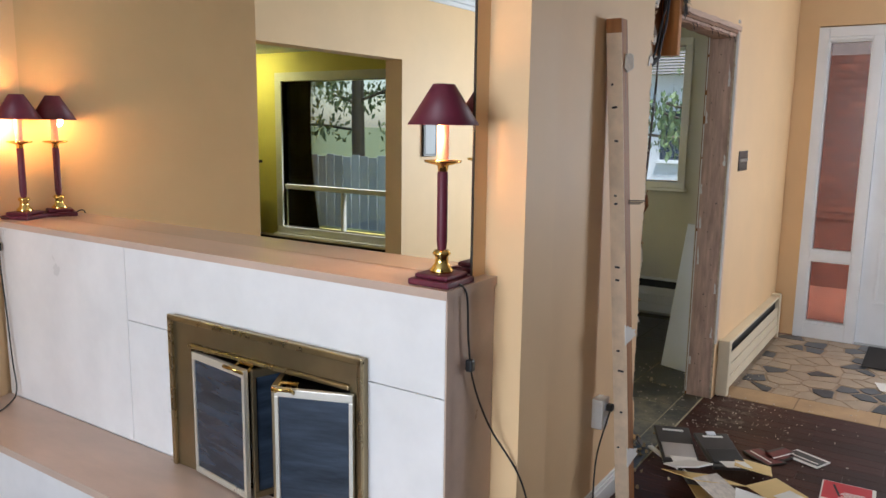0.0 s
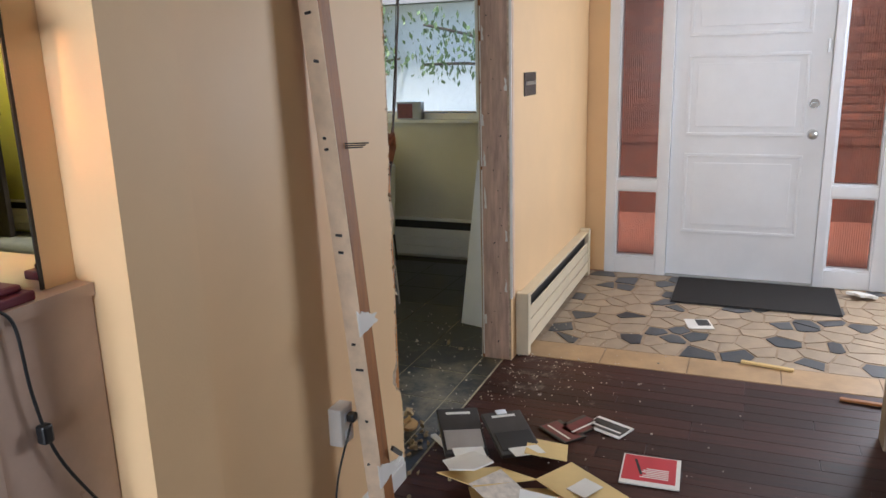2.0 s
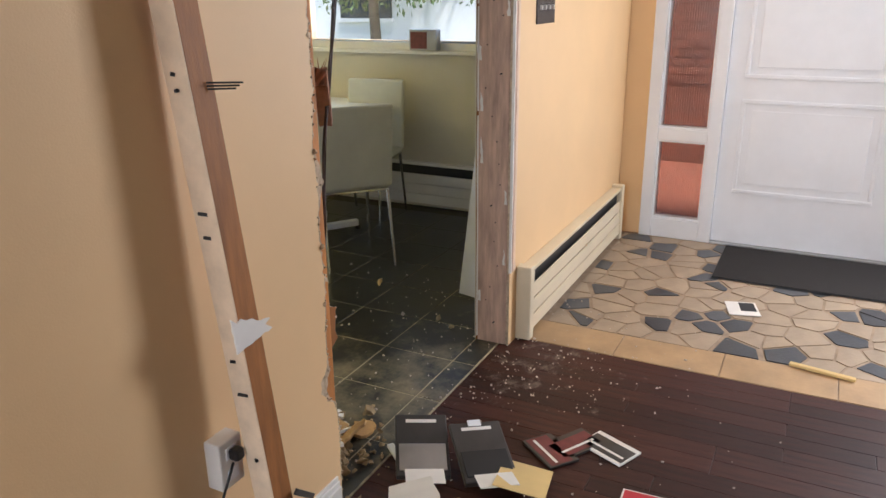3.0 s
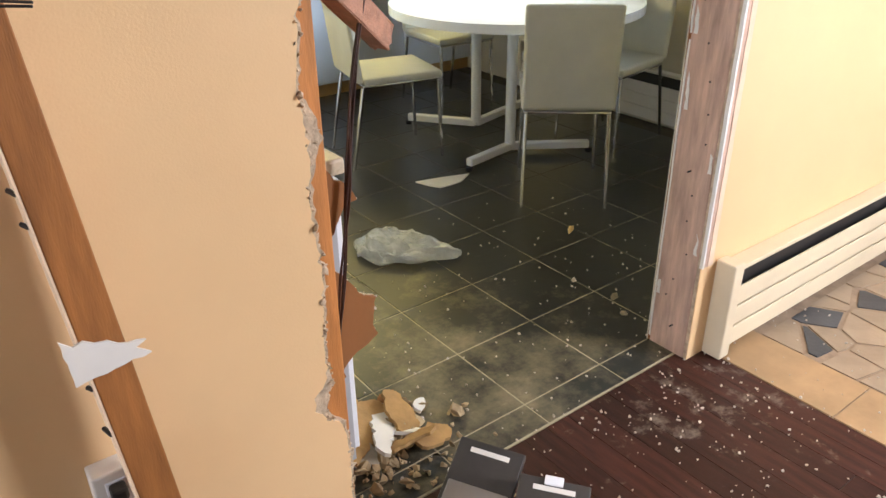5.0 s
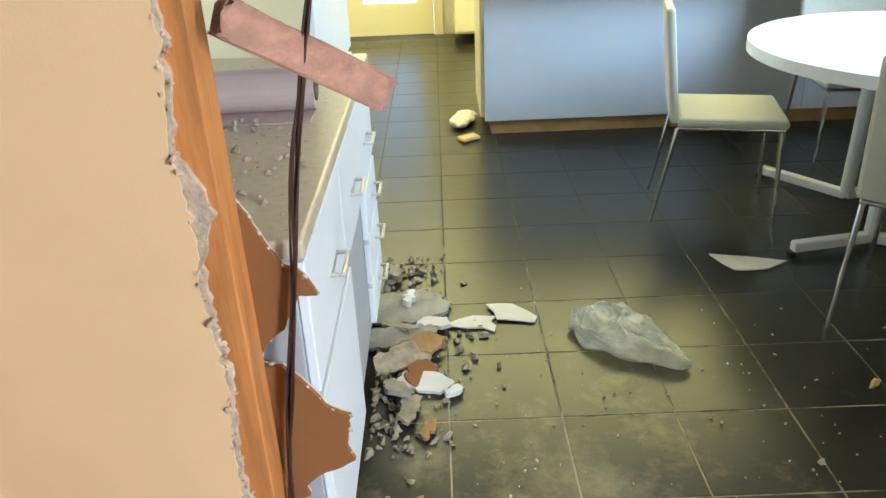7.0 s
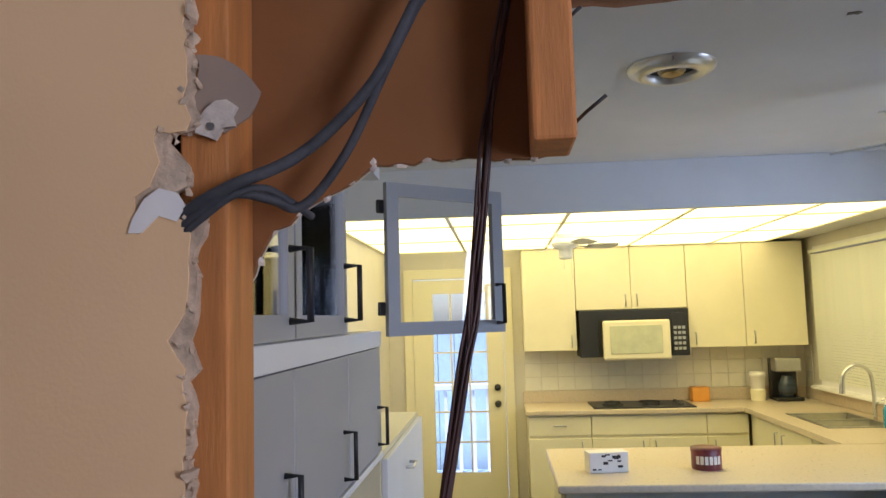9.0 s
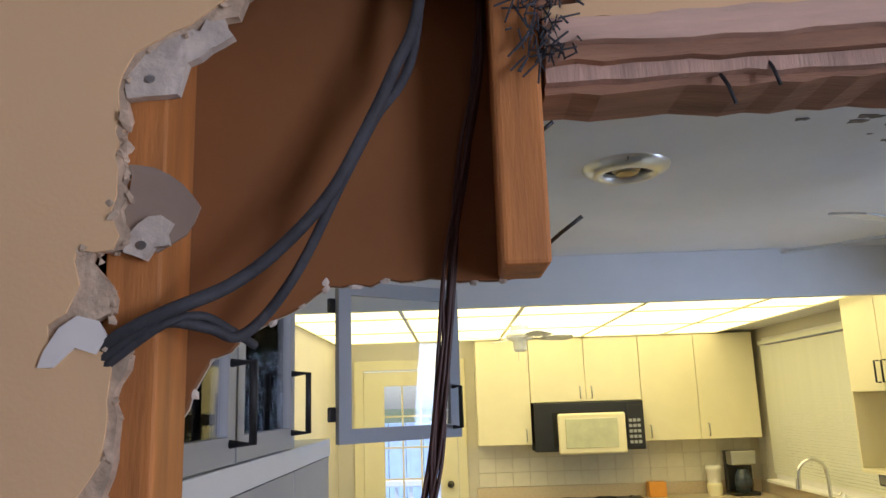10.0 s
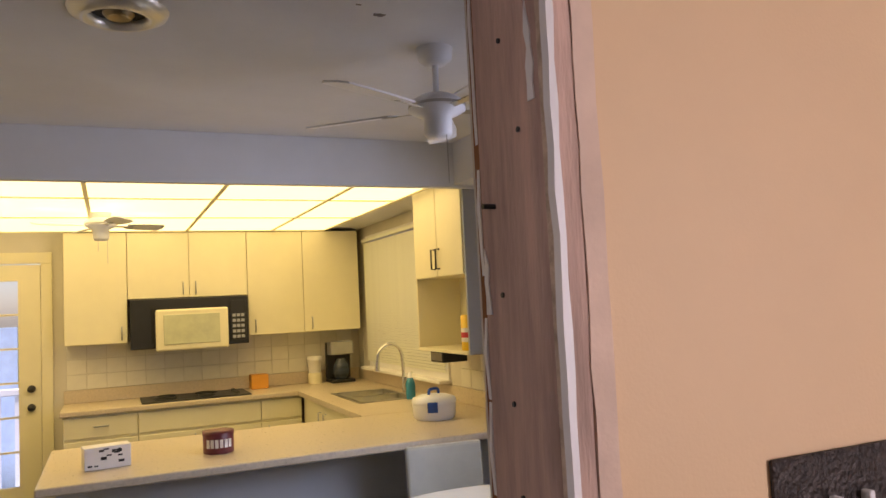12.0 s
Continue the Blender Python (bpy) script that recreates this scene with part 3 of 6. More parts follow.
for z, d in ((0.0, 0.016), (0.09, 0.011), (0.105, 0.006)):
    box(bb, (-7.3, 1.943 - d, z), (-4.817, 1.944, z + (0.09 if z == 0 else 0.016)), 0.002)
    box(bb, (0.0, -d, z), (0.54, 0.001, z + (0.09 if z == 0 else 0.016)), 0.002, Matrix.Translation((-3.53, 1.943, 0)) @ Matrix.Rotation(math.atan2(0.494, 1.1), 4, "Z"))
solid("baseboard_fireside", bb, TRIM, "white moulded baseboard beside the hearth", "baseboard", kind="structure")

# the den behind the opening, seen in the mirror
solid("floor_den", box(B(), (-6.71, 2.084, -0.08), (-2.9, 6.6, -0.001)), mat("den_carpet", (0.16, 0.15, 0.12), 0.95, vary=0.2, bump=0.6, bscale=200), "dull den floor", "floor", kind="structure")
solid("ceiling_den", box(B(), (-6.81, 2.084, 2.3), (-2.9, 6.6, 2.4)), CEIL, "white den ceiling", "ceiling", kind="structure")
solid("wall_den_window", wall_with_holes(B(), "x", -6.812, -6.652, 2.084, 6.6, 0, 2.3, [(3.3, 4.95, 0.42, 2.0)]), YWALL, "yellow painted den wall with the window", "wall", kind="structure")
solid("wall_den_end", box(B(), (-6.81, 6.6, 0), (-2.9, 6.7, 2.3)), YWALL, "yellow painted den wall", "wall", kind="structure")
solid("wall_den_side", box(B(), (-3.0, 2.7, 0), (-2.9, 6.6, 2.3)), YWALL, "yellow painted den side wall", "wall", kind="structure")


def window(name, x, face, y0, y1, z0, z1, label, bars=(), uprights=(), mt=TRIM, sill=0.06, w=0.06):
    """A window in a wall x = const; face: the side (+1 or -1) on which the room lies."""
    win = thing(name, label, "window", kind="structure")
    fr = B()
    for a, b in (((y0 - w, z0 - w), (y1 + w, z0)), ((y0 - w, z1), (y1 + w, z1 + w)), ((y0 - w, z0), (y0, z1)), ((y1, z0), (y1 + w, z1))):
        box(fr, (x + face * 0.02, a[0], a[1]), (x - face * 0.1, b[0], b[1]), 0.004)
    part("window_frame", fr, mt, win)
    part("window_sill", box(B(), (x + face * sill, y0 - w - 0.02, z0 - w - 0.012), (x + face * 0.002, y1 + w + 0.02, z0 - w + 0.012), 0.005), mt, win)
    zs = [z0, *bars, z1]
    for z in bars:
        part("transom", box(B(), (x - face * 0.02, y0, z - 0.025), (x - face * 0.08, y1, z + 0.025), 0.004), mt, win)
    for a, b in zip(zs, zs[1:]):
        ys = [y0, *(uprights if a == z0 else ()), y1]
        for u in ys[1:-1]:
            part("mullion", box(B(), (x - face * 0.025, u - 0.02, a), (x - face * 0.075, u + 0.02, b), 0.004), mt, win)
        for c, d in zip(ys, ys[1:]):
            p = part("pane", box(B(), (x - face * 0.05, c, a), (x - face * 0.055, d, b)), GLASS, win)
            p.visible_shadow = False
    return win


window("window_1", -6.652, 1, 3.3, 4.95, 0.42, 2.0, "den window with a fixed pane over two sliders", bars=(0.86,), uprights=(4.12,), w=0.09)
window("window_2", FX - 0.012, -1, 0.66, 2.2, 1.12, 2.2, "breakfast nook window with white trim")
window("window_3", FX - 0.012, -1, 4.2, 5.83, 1.1, 2.17, "window over the kitchen sink with white trim", sill=0.1)
# ---- fireplace ----
fire = thing("fireplace", "white marble fireplace with a travertine mantel and raised hearth", "fireplace", (-2.7, 1.0, 0))


def rel(bm, o):
    bmesh.ops.translate(bm, vec=-Vector(o), verts=bm.verts[:])
    return bm


FO = (-2.7, 1.0, 0)


def fpart(name, bm, m, parent=None, label=""):
    return part(name, rel(bm, FO) if parent is None else bm, m, parent or fire, label)


for y0, y1, z0, z1 in ((1.378, 2.3, 0.315, 1.084), (-0.07, 1.375, 0.803, 1.084), (1.06, 1.375, 0.315, 0.8), (-0.07, 0.215, 0.0, 0.8)):
    fpart("marble_slab", box(B(), (-2.705, y0, z0), (-2.68, y1, z1), 0.002), MARBLE)
fpart("slab_core", wall_with_holes(B(), "x", -2.68, -2.445, -0.055, 2.2, 0, 1.08, [(0.24, 0.975, 0.315, 0.79)]), MARBLE)
slab_l = B()
slab(slab_l, [(-2.68, 2.195), (-2.68, 2.322), (-2.445, 2.428), (-2.445, 2.195)], "z", 0, 1.08)
fpart("end_filler", slab_l, MARBLE)
fpart("side_slab", box(B(), (-2.678, -0.073, 0), (-2.445, -0.056, 1.084), 0.002), MANTEL, label="veined travertine end panel")
fpart("side_trim", box(B(), (-2.705, -0.076, 0), (-2.679, -0.0705, 1.084), 0.001), MANTEL)
mt = slab(B(), [(-2.715, -0.08), (-2.715, 2.308), (-2.445, 2.429), (-2.445, -0.08)], "z", 1.0845, 1.11)
fpart("mantel_top", mt, MANTEL, label="polished travertine mantel shelf")
fpart("hearth_top", slab(B(), [(-3.02, -0.08), (-3.02, 2.171), (-2.707, 2.311), (-2.707, -0.08)], "z", 0.285, 0.3145), MANTEL, label="worn travertine hearth slab")
fpart("hearth_base", box(B(), (-3.0, -0.07, 0.0), (-2.707, 2.172, 0.2848), 0.003), MARBLE)
fr = B()
Y0, Y1, Z0, Z1 = 0.2, 1.082, 0.316, 0.872
wall_with_holes(fr, "x", -2.728, -2.7056, Y0, Y1, Z0, Z1, [(Y0 + 0.05, Y1 - 0.105, Z0, Z1 - 0.085)])
fpart("surround", fr, BRASS, label="antique brass fireplace surround")
lip = B()
for a, b in (((Y0 - 0.006, Z1 - 0.016), (Y1 + 0.006, Z1 + 0.006)), ((Y0 - 0.006, Z0), (Y0 + 0.014, Z1)), ((Y1 - 0.014, Z0), (Y1 + 0.006, Z1)), ((Y0 + 0.045, Z1 - 0.1), (Y1 - 0.1, Z1 - 0.085))):
    box(lip, (-2.742, a[0], a[1]), (-2.7285, b[0], b[1]), 0.004)
fpart("surround_lip", lip, mat("worn_brass", (0.45, 0.36, 0.21), 0.28, 0.95, vary=0.1, bump=0.02), label="raised brass edge")


def fire_door(p, q, pale):
    """One glass leaf between two plan points."""
    p, q = Vector(p), Vector(q)
    d = (q - p).normalized()
    w = (q - p).length
    m = Matrix.Translation((p.x + 2.7, p.y - 1.0, 0)) @ Matrix.Rotation(math.atan2(d.y, d.x), 4, "Z")
    z0, z1 = 0.325, 0.765
    leaf = part("glass_door", box(B(), (0.012, -0.004, z0 + 0.02), (w - 0.012, 0.004, z1 - 0.025), 0, m), SMOKE, fire, "smoked glass folding door leaf")
    f = B()
    for a, b in (((0, z0), (w, z0 + 0.022)), ((0, z1 - 0.026), (w, z1)), ((0, z0 + 0.022), (0.014, z1 - 0.026)), ((w - 0.014, z0 + 0.022), (w, z1 - 0.026))):
        box(f, (a[0], -0.009, a[1]), (b[0], 0.009, b[1]), 0.002, m)
    part("door_rim", f, SILVERT if pale else BRASS, leaf)
    if pale:
        h = B()
        tube(h, [m @ Vector(v) for v in ((w * 0.75, 0.008, z1 - 0.01), (w * 0.75, 0.03, z1 + 0.004), (w * 0.98, 0.03, z1 + 0.004), (w * 0.98, 0.008, z1 - 0.01))], 0.006)
        tube(h, [m @ Vector(v) for v in ((w * 0.75, -0.008, z1 - 0.01), (w * 0.75, -0.03, z1 + 0.004), (w * 0.98, -0.03, z1 + 0.004), (w * 0.98, -0.008, z1 - 0.01))], 0.006)
        part("handle", h, SHINY, leaf, "polished brass pull")


fire_door((-2.735, 0.955), (-2.775, 0.648), True)
fire_door((-2.762, 0.638), (-2.655, 0.6), False)
fire_door((-2.74, 0.225), (-2.83, 0.458), True)
fire_door((-2.822, 0.47), (-2.69, 0.555), False)

mir = thing("wall_mirror", "large frameless mirror standing on the mantel", "mirror", (-2.515, 1.2, 1.11))
part("glass", rel(box(B(), (-2.5175, -0.03, 1.112), (-2.5125, 2.397, 2.44)), (-2.515, 1.2, 1.11)), MIRROR, mir)
part("edge_strip", rel(box(B(), (-2.519, -0.0355, 1.112), (-2.5125, -0.0305, 2.44)), (-2.515, 1.2, 1.11)), BLACK, mir)


def table_lamp(at, rz, label):
    t = thing("table_lamp", label, "lamp", at, rz, "lamps on the mantel")
    base = B()
    box(base, (-0.068, -0.068, 0), (0.068, 0.068, 0.018), 0.004)
    box(base, (-0.055, -0.055, 0.018), (0.055, 0.055, 0.032), 0.01)
    part("base", base, BURG, t, "burgundy stepped square base")
    part("socket", lathe(B(), [(0.03, 0.03), (0.034, 0.04), (0.02, 0.055), (0.018, 0.075), (0.026, 0.085), (0.02, 0.095), (0.0, 0.096)]), SHINY, t, "polished brass foot")
    part("column", lathe(B(), [(0.011, 0.09), (0.015, 0.12), (0.015, 0.31), (0.012, 0.315), (0, 0.316)], 12), BURG, t)
    part("drip_dish", lathe(B(), [(0.012, 0.31), (0.016, 0.33), (0.05, 0.338), (0.053, 0.344), (0.02, 0.346), (0, 0.346)]), SHINY, t, "brass drip dish")
    part("candle", lathe(B(), [(0.016, 0.346), (0.015, 0.455), (0, 0.456)], 12), CANDLE, t, "pale candle sleeve")
    sh = lathe(B(), [(0.03, 0.548), (0.098, 0.44), (0.096, 0.439), (0.028, 0.546)], 28)
    part("shade", sh, BURG, t, "burgundy cone shade")
    part("bulb", lathe(B(), [(0.004, 0.458), (0.017, 0.48), (0.01, 0.51), (0, 0.515)], 12), glow("bulb", (1, 0.55, 0.22), 12), t)
    lamp("bulb_light", "POINT", 1.8, (1.0, 0.5, 0.18), Matrix.Translation((at[0], at[1], at[2] + 0.525)), 0.02)
    lamp("bulb_light", "POINT", 4.6, (1.0, 0.5, 0.18), Matrix.Translation((at[0] - 0.03, at[1] + 0.02, at[2] + 0.43)), 0.02)
    return t


table_lamp((-2.629, -0.004, 1.1102), 0, "burgundy and brass candlestick lamp at the mantel end, lit")
table_lamp((-2.598, 2.272, 1.1102), 24, "burgundy and brass candlestick lamp by the wall, lit")


def cord(pts, label, r=0.0032, m=BLACK, block=None):
    c = thing("lamp_cord", label, "cord", pts[0])
    part("wire", rel(tube(B(), curve(pts), r, 6), pts[0]), m, c)
    if block:
        part("switch", rel(box(B(), [v - 0.011 for v in block], [v + 0.011 for v in block[:2]] + [block[2] + 0.025], 0.005), pts[0]), m, c)
    return c


cord([(-2.64, -0.06, 1.114), (-2.64, -0.075, 1.115), (-2.62, -0.085, 1.08), (-2.61, -0.086, 0.95), (-2.58, -0.087, 0.82), (-2.5, -0.1, 0.66), (-2.44, -0.172, 0.5), (-2.36, -0.18, 0.3), (-2.33, -0.185, 0.12), (-2.2, -0.2, 0.02), (-1.9, -0.22, 0.012), (-1.82, -0.17, 0.06), (-1.74, -0.14, 0.28), (-1.67, -0.16, 0.46)],
     "black lamp cord hanging down the fireplace end", block=(-2.60, -0.087, 0.87))
cord([(-2.66, 2.27, 1.115), (-2.72, 2.27, 1.114), (-2.724, 2.27, 0.95), (-2.722, 2.25, 0.7), (-2.724, 2.23, 0.5), (-2.73, 2.2, 0.36), (-2.78, 2.16, 0.322), (-2.9, 2.08, 0.32), (-3.03, 2.1, 0.325), (-3.1, 2.09, 0.38), (-3.105, 2.08, 0.47)],
     "black lamp cord trailing over the hearth", block=(-2.727, 2.268, 0.99))


def outlet(at, face, label, wide=0.072):
    o = thing("wall_outlet", label, "outlet", at, face)
    part("plate", box(B(), (-wide / 2, -0.045, -0.06), (wide / 2, 0, 0.06), 0.004), TRIM, o)
    for z in (-0.028, 0.028):
        part("socket", box(B(), (-0.017, -0.048, z - 0.014), (0.017, -0.0445, z + 0.014), 0.003), WHITE, o)
    part("plug", box(B(), (-0.014, -0.075, 0.014), (0.014, -0.0482, 0.042), 0.006), BLACK, o)


outlet((-1.648, LF, 0.44), 0, "white double outlet box with a black plug")
outlet((-3.1, 2.134, 0.47), 24.2, "white wall outlet with a plugged adapter")

# loose stick against the wall
st = thing("wood_stick", "orange timber strip with nails and torn paper leaning on the wall", "trim strip", (-1.592, -0.235, 0))


def leaned(bm):
    """Shear an upright strip so that it leans on the wall."""
    for v in bm.verts:
        v.co.x, v.co.y = v.co.x - 0.074 * v.co.z, v.co.y + 0.043 * v.co.z
    return bm


sb = box(B(), (0, 0, 0), (0.06, 0.058, 1.93), 0.002)
bmesh.ops.bisect_plane(sb, geom=sb.verts[:] + sb.edges[:] + sb.faces[:], plane_co=(0, 0, 1.4), plane_no=(0, 0, 1))
part("strip", leaned(sb), STICK, st)
part("painted_edge", leaned(box(B(), (-0.0035, -0.0005, 0.03), (-0.0005, 0.056, 1.88))), mat("old_cream", (0.78, 0.6, 0.42), 0.6, vary=0.15, scale=14, bump=0.2, stain=0.4), st, "cream painted edge with nail holes")
rn = random.Random(6)
for z in (0.3, 0.45, 0.62, 0.7, 0.98, 1.03, 1.27, 1.3, 1.5, 1.62, 1.7):
    part("nail", leaned(cyl(B(), (-0.003, rn.uniform(0.012, 0.045), z), (-0.009, rn.uniform(0.012, 0.045), z + 0.002), 0.004, seg=6)), BLACK, st)
for k in range(3):
    part("nail", leaned(cyl(B(), (0.04, -0.001, 1.27 + 0.006 * k), (0.085, -0.03 - 0.01 * k, 1.268 + 0.006 * k), 0.002, seg=5)), BLACK, st)
for z, k in ((0.27, 1), (0.77, 2), (1.79, 3)):
    if k < 3:
        o = jag([(-0.045, 0.045), (-0.03, 0.03), (-0.015, 0.035), (0.0, 0.025), (0.03, 0.012), (0.068, 0.004), (0.05, -0.004), (0.07, -0.02), (0.0, -0.03), (-0.045, -0.035), (-0.045, 0.045)], 0.012, 0.002, k)[:-1]
    else:
        o = jag([(0.02, -0.045), (0.055, -0.035), (0.085, -0.02), (0.08, 0.02), (0.05, 0.025), (0.01, 0.02), (-0.01, -0.03), (0.02, -0.045)], 0.012, 0.002, k)[:-1]
    sc_ = slab(B(), [(0.02 + p[0], z + p[1]) for p in o], "y", -0.006, -0.002)
    part("torn_paper", leaned(sc_), CARDW if k < 3 else GYPSUM, st, "scrap of torn white paper" if k < 3 else "grey lump of board held by a nail")
part("splinter", leaned(slab(B(), [(0.05, 0.33), (0.062, 0.34), (0.115, 0.29), (0.105, 0.28)], "y", -0.02, -0.012)), CARDB, st, "dark splinter at the foot")

# ---- front door ----
door = thing("door_1", "white panelled front door, closed", "door", (FX, -1.17, 0), kind="structure")
DO = (FX, -1.17, 0)


def dpart(name, bm, m, label="", parent=door):
    return part(name, rel(bm, DO), m, parent, label)


leaf = dpart("door_leaf", box(B(), (FX + 0.0, -1.633, 0.012), (FX + 0.045, -0.711, 2.19), 0.003), WHITE)
for z0, z1 in ((0.315, 0.852), (0.968, 1.49), (1.6, 2.09)):
    pb = B()
    y0, y1 = -1.515, -0.80
    for a, b in (((y0, z0), (y1, z0 + 0.022)), ((y0, z1 - 0.022), (y1, z1)), ((y0, z0 + 0.022), (y0 + 0.022, z1 - 0.022)), ((y1 - 0.022, z0 + 0.022), (y1, z1 - 0.022))):
        box(pb, (FX - 0.009, a[0], a[1]), (FX - 0.0005, b[0], b[1]), 0.004)
    box(pb, (FX - 0.006, y0 + 0.06, z0 + 0.06), (FX - 0.0004, y1 - 0.06, z1 - 0.06), 0.005)
    part("door_panel", rel(pb, DO), WHITE, leaf)
kb = B()
cyl(kb, (FX, -1.56, 0.984), (FX - 0.012, -1.56, 0.984), 0.033)
cyl(kb, (FX - 0.012, -1.56, 0.984), (FX - 0.035, -1.56, 0.984), 0.014)
bmesh.ops.create_uvsphere(kb, u_segments=16, v_segments=10, radius=0.028, matrix=Matrix.Translation((FX - 0.05, -1.56, 0.984)))
dpart("door_handle", kb, STEEL, "brushed steel knob", leaf).parent = leaf
kb = B()
cyl(kb, (FX, -1.556, 1.173), (FX - 0.014, -1.556, 1.173), 0.031)
box(kb, (FX - 0.03, -1.574, 1.165), (FX - 0.014, -1.538, 1.181), 0.003)
dpart("deadbolt", kb, CHROME, "chrome deadbolt thumb turn", leaf).parent = leaf
dpart("chain_plate", box(B(), (FX - 0.01, -1.62, 1.48), (FX - 0.0005, -1.6, 1.56), 0.003), STEEL, parent=leaf)
frm = B()
X0, X1 = FX - 0.03, FX + 0.09
for y0, y1, z0, z1 in ((-0.36, -0.29, 0, 2.28), (-0.709, -0.64, 0, 2.21), (-1.695, -1.635, 0, 2.21), (-2.06, -1.96, 0, 2.28), (-1.96, -0.36, 2.21, 2.28)):
    box(frm, (X0, y0, z0), (X1, y1, z1), 0.004)
for y0, y1 in ((-0.64, -0.36), (-1.96, -1.695)):
    for z0, z1 in ((0, 0.118), (0.595, 0.665), (2.185, 2.21)):
        box(frm, (X0 + 0.002, y0, z0), (X1, y1, z1), 0.004)
dpart("door_frame", frm, WHITE)
dpart("threshold", box(B(), (FX - 0.035, -1.635, 0.0), (FX + 0.1, -0.709, 0.011), 0.003), STEEL)
bead = B()
for y0, y1 in ((-0.64, -0.36), (-1.96, -1.695)):
    for z0, z1 in ((0.118, 0.595), (0.665, 2.185)):
        for a, b in (((y0, z0), (y1, z0 + 0.012)), ((y0, z1 - 0.012), (y1, z1)), ((y0, z0 + 0.012), (y0 + 0.012, z1 - 0.012)), ((y1 - 0.012, z0 + 0.012), (y1, z1 - 0.012))):
            box(bead, (X0 + 0.012, a[0], a[1]), (FX + 0.05, b[0], b[1]), 0.003)
        g = B()
        n = int((y1 - y0) / 0.013)
        for i in range(n):
            cyl(g, (FX + 0.03, y0 + 0.008 + i * 0.013, z0), (FX + 0.03, y0 + 0.008 + i * 0.013, z1), 0.0075, seg=10)
        p = dpart("ribbed_pane", g, RIBGLASS, "ribbed privacy glass")
        p.visible_shadow = False
dpart("glazing_bead", bead, WHITE)

# ---- heaters ----


def heater(name, at, rz, length, label, mtl):
    """A baseboard heater along +x from its base point, facing -y."""
    h = thing(name, label, "heater", at, rz)
    L = length
    for i, z in enumerate((0.035, 0.105, 0.175)):
        part("front_slat", box(B(), (0.05, -0.062 + 0.003 * i, z), (L - 0.05, -0.054 + 0.003 * i, z + 0.066), 0.006), mtl, h)
    part("top_plate", box(B(), (0.05, -0.058, 0.302), (L - 0.05, 0, 0.318), 0.003), mtl, h)
    part("back_plate", box(B(), (0.05, -0.012, 0.02), (L - 0.05, 0, 0.302)), mtl, h)
    # solid black strip paints the shade of the open slot
    part("slot", box(B(), (0.05, -0.035, 0.2), (L - 0.05, -0.0125, 0.296)), BLACK, h, "black strip for the shaded vent slot")
    for x0 in (0, L - 0.05):
        part("end_cap", box(B(), (x0, -0.068, 0.0), (x0 + 0.05, 0, 0.335), 0.006), mtl, h)
    return h


heater("baseboard_heater", (0.075, WF - 0.001, 0.003), 0, 1.6, "cream metal baseboard heater along the entry wall", HEATM)
heater("baseboard_heater", (FX - 0.014, 2.6, 0.003), -90, 2.2, "dull metal baseboard heater under the nook window", TRIM)
heater("baseboard_heater", (-6.642, 3.0, 0.003), 90, 2.6, "cream metal baseboard heater under the den window", HEATM)

swp = thing("switch_plate", "brown metal plate with four light switches", "light switch", (0.338, WF, 1.368))
part("plate", box(B(), (-0.108, -0.006, -0.058), (0.108, 0, 0.058), 0.003), mat("bronze", (0.04, 0.03, 0.024), 0.35, 0.6, vary=0.6, scale=90, bump=1.0, bscale=160), swp)
for i in range(4):
    part("toggle", box(B(), (-0.081 + i * 0.046, -0.018, -0.004), (-0.073 + i * 0.046, -0.0055, 0.014), 0.002), TRIM, swp)

# ---- kitchen ----


def pull(bm, c, axis="z", n=(0, -1, 0), l=0.1):
    """A bow handle centred at c, along the axis, standing off along n."""
    c, n = Vector(c), Vector(n)
    a = {"x": Vector((1, 0, 0)), "y": Vector((0, 1, 0)), "z": Vector((0, 0, 1))}[axis] * l / 2
    return tube(bm, [c - a, c - a + n * 0.026, c + a + n * 0.026, c + a], 0.0055, 6)


def cabinet(name, a, b, front, doors, label, body=CAB, face=CAB, handle=STEEL, group=""):
    """A cabinet box a..b; front: 'x+', 'x-', 'y-'; doors: (u0, u1, z0, z1, handle (u, z, axis) or None)."""
    o = Vector(((a[0] + b[0]) / 2, (a[1] + b[1]) / 2, min(a[2], b[2])))
    c = thing(name, label, "cabinet", o, group=group)
    part("body", rel(box(B(), a, b, 0.002), o), body, c)
    for u0, u1, z0, z1, h in doors:
        if front[0] == "y":
            f = min(a[1], b[1])
            d = box(B(), (u0 + 0.002, f - 0.019, z0 + 0.002), (u1 - 0.002, f - 0.0008, z1 - 0.002), 0.003)
            hc, n = (lambda u, z: (u, f - 0.018, z)), (0, -1, 0)
        else:
            s = 1 if front[1] == "+" else -1
            f = max(a[0], b[0]) if s > 0 else min(a[0], b[0])
            d = box(B(), (f + s * 0.0008, u0 + 0.002, z0 + 0.002), (f + s * 0.019, u1 - 0.002, z1 - 0.002), 0.003)
            hc, n = (lambda u, z: (f + s * 0.018, u, z)), (s, 0, 0)
        dr = part("door" if z1 - z0 > 0.25 else "drawer", rel(d, o), face, c)
        if h:
            part("handle", rel(pull(B(), hc(h[0], h[1]), h[2], n), o), handle, dr)
    return c


G = "back wall cabinets"
cabinet("wall_cabinet", (-0.70, 5.99, 1.39), (-0.235, 6.249, 2.295), "y-", [(-0.70, -0.235, 1.39, 2.295, (-0.28, 1.47, "z"))], "cream laminate wall cabinet beside the microwave", group=G)
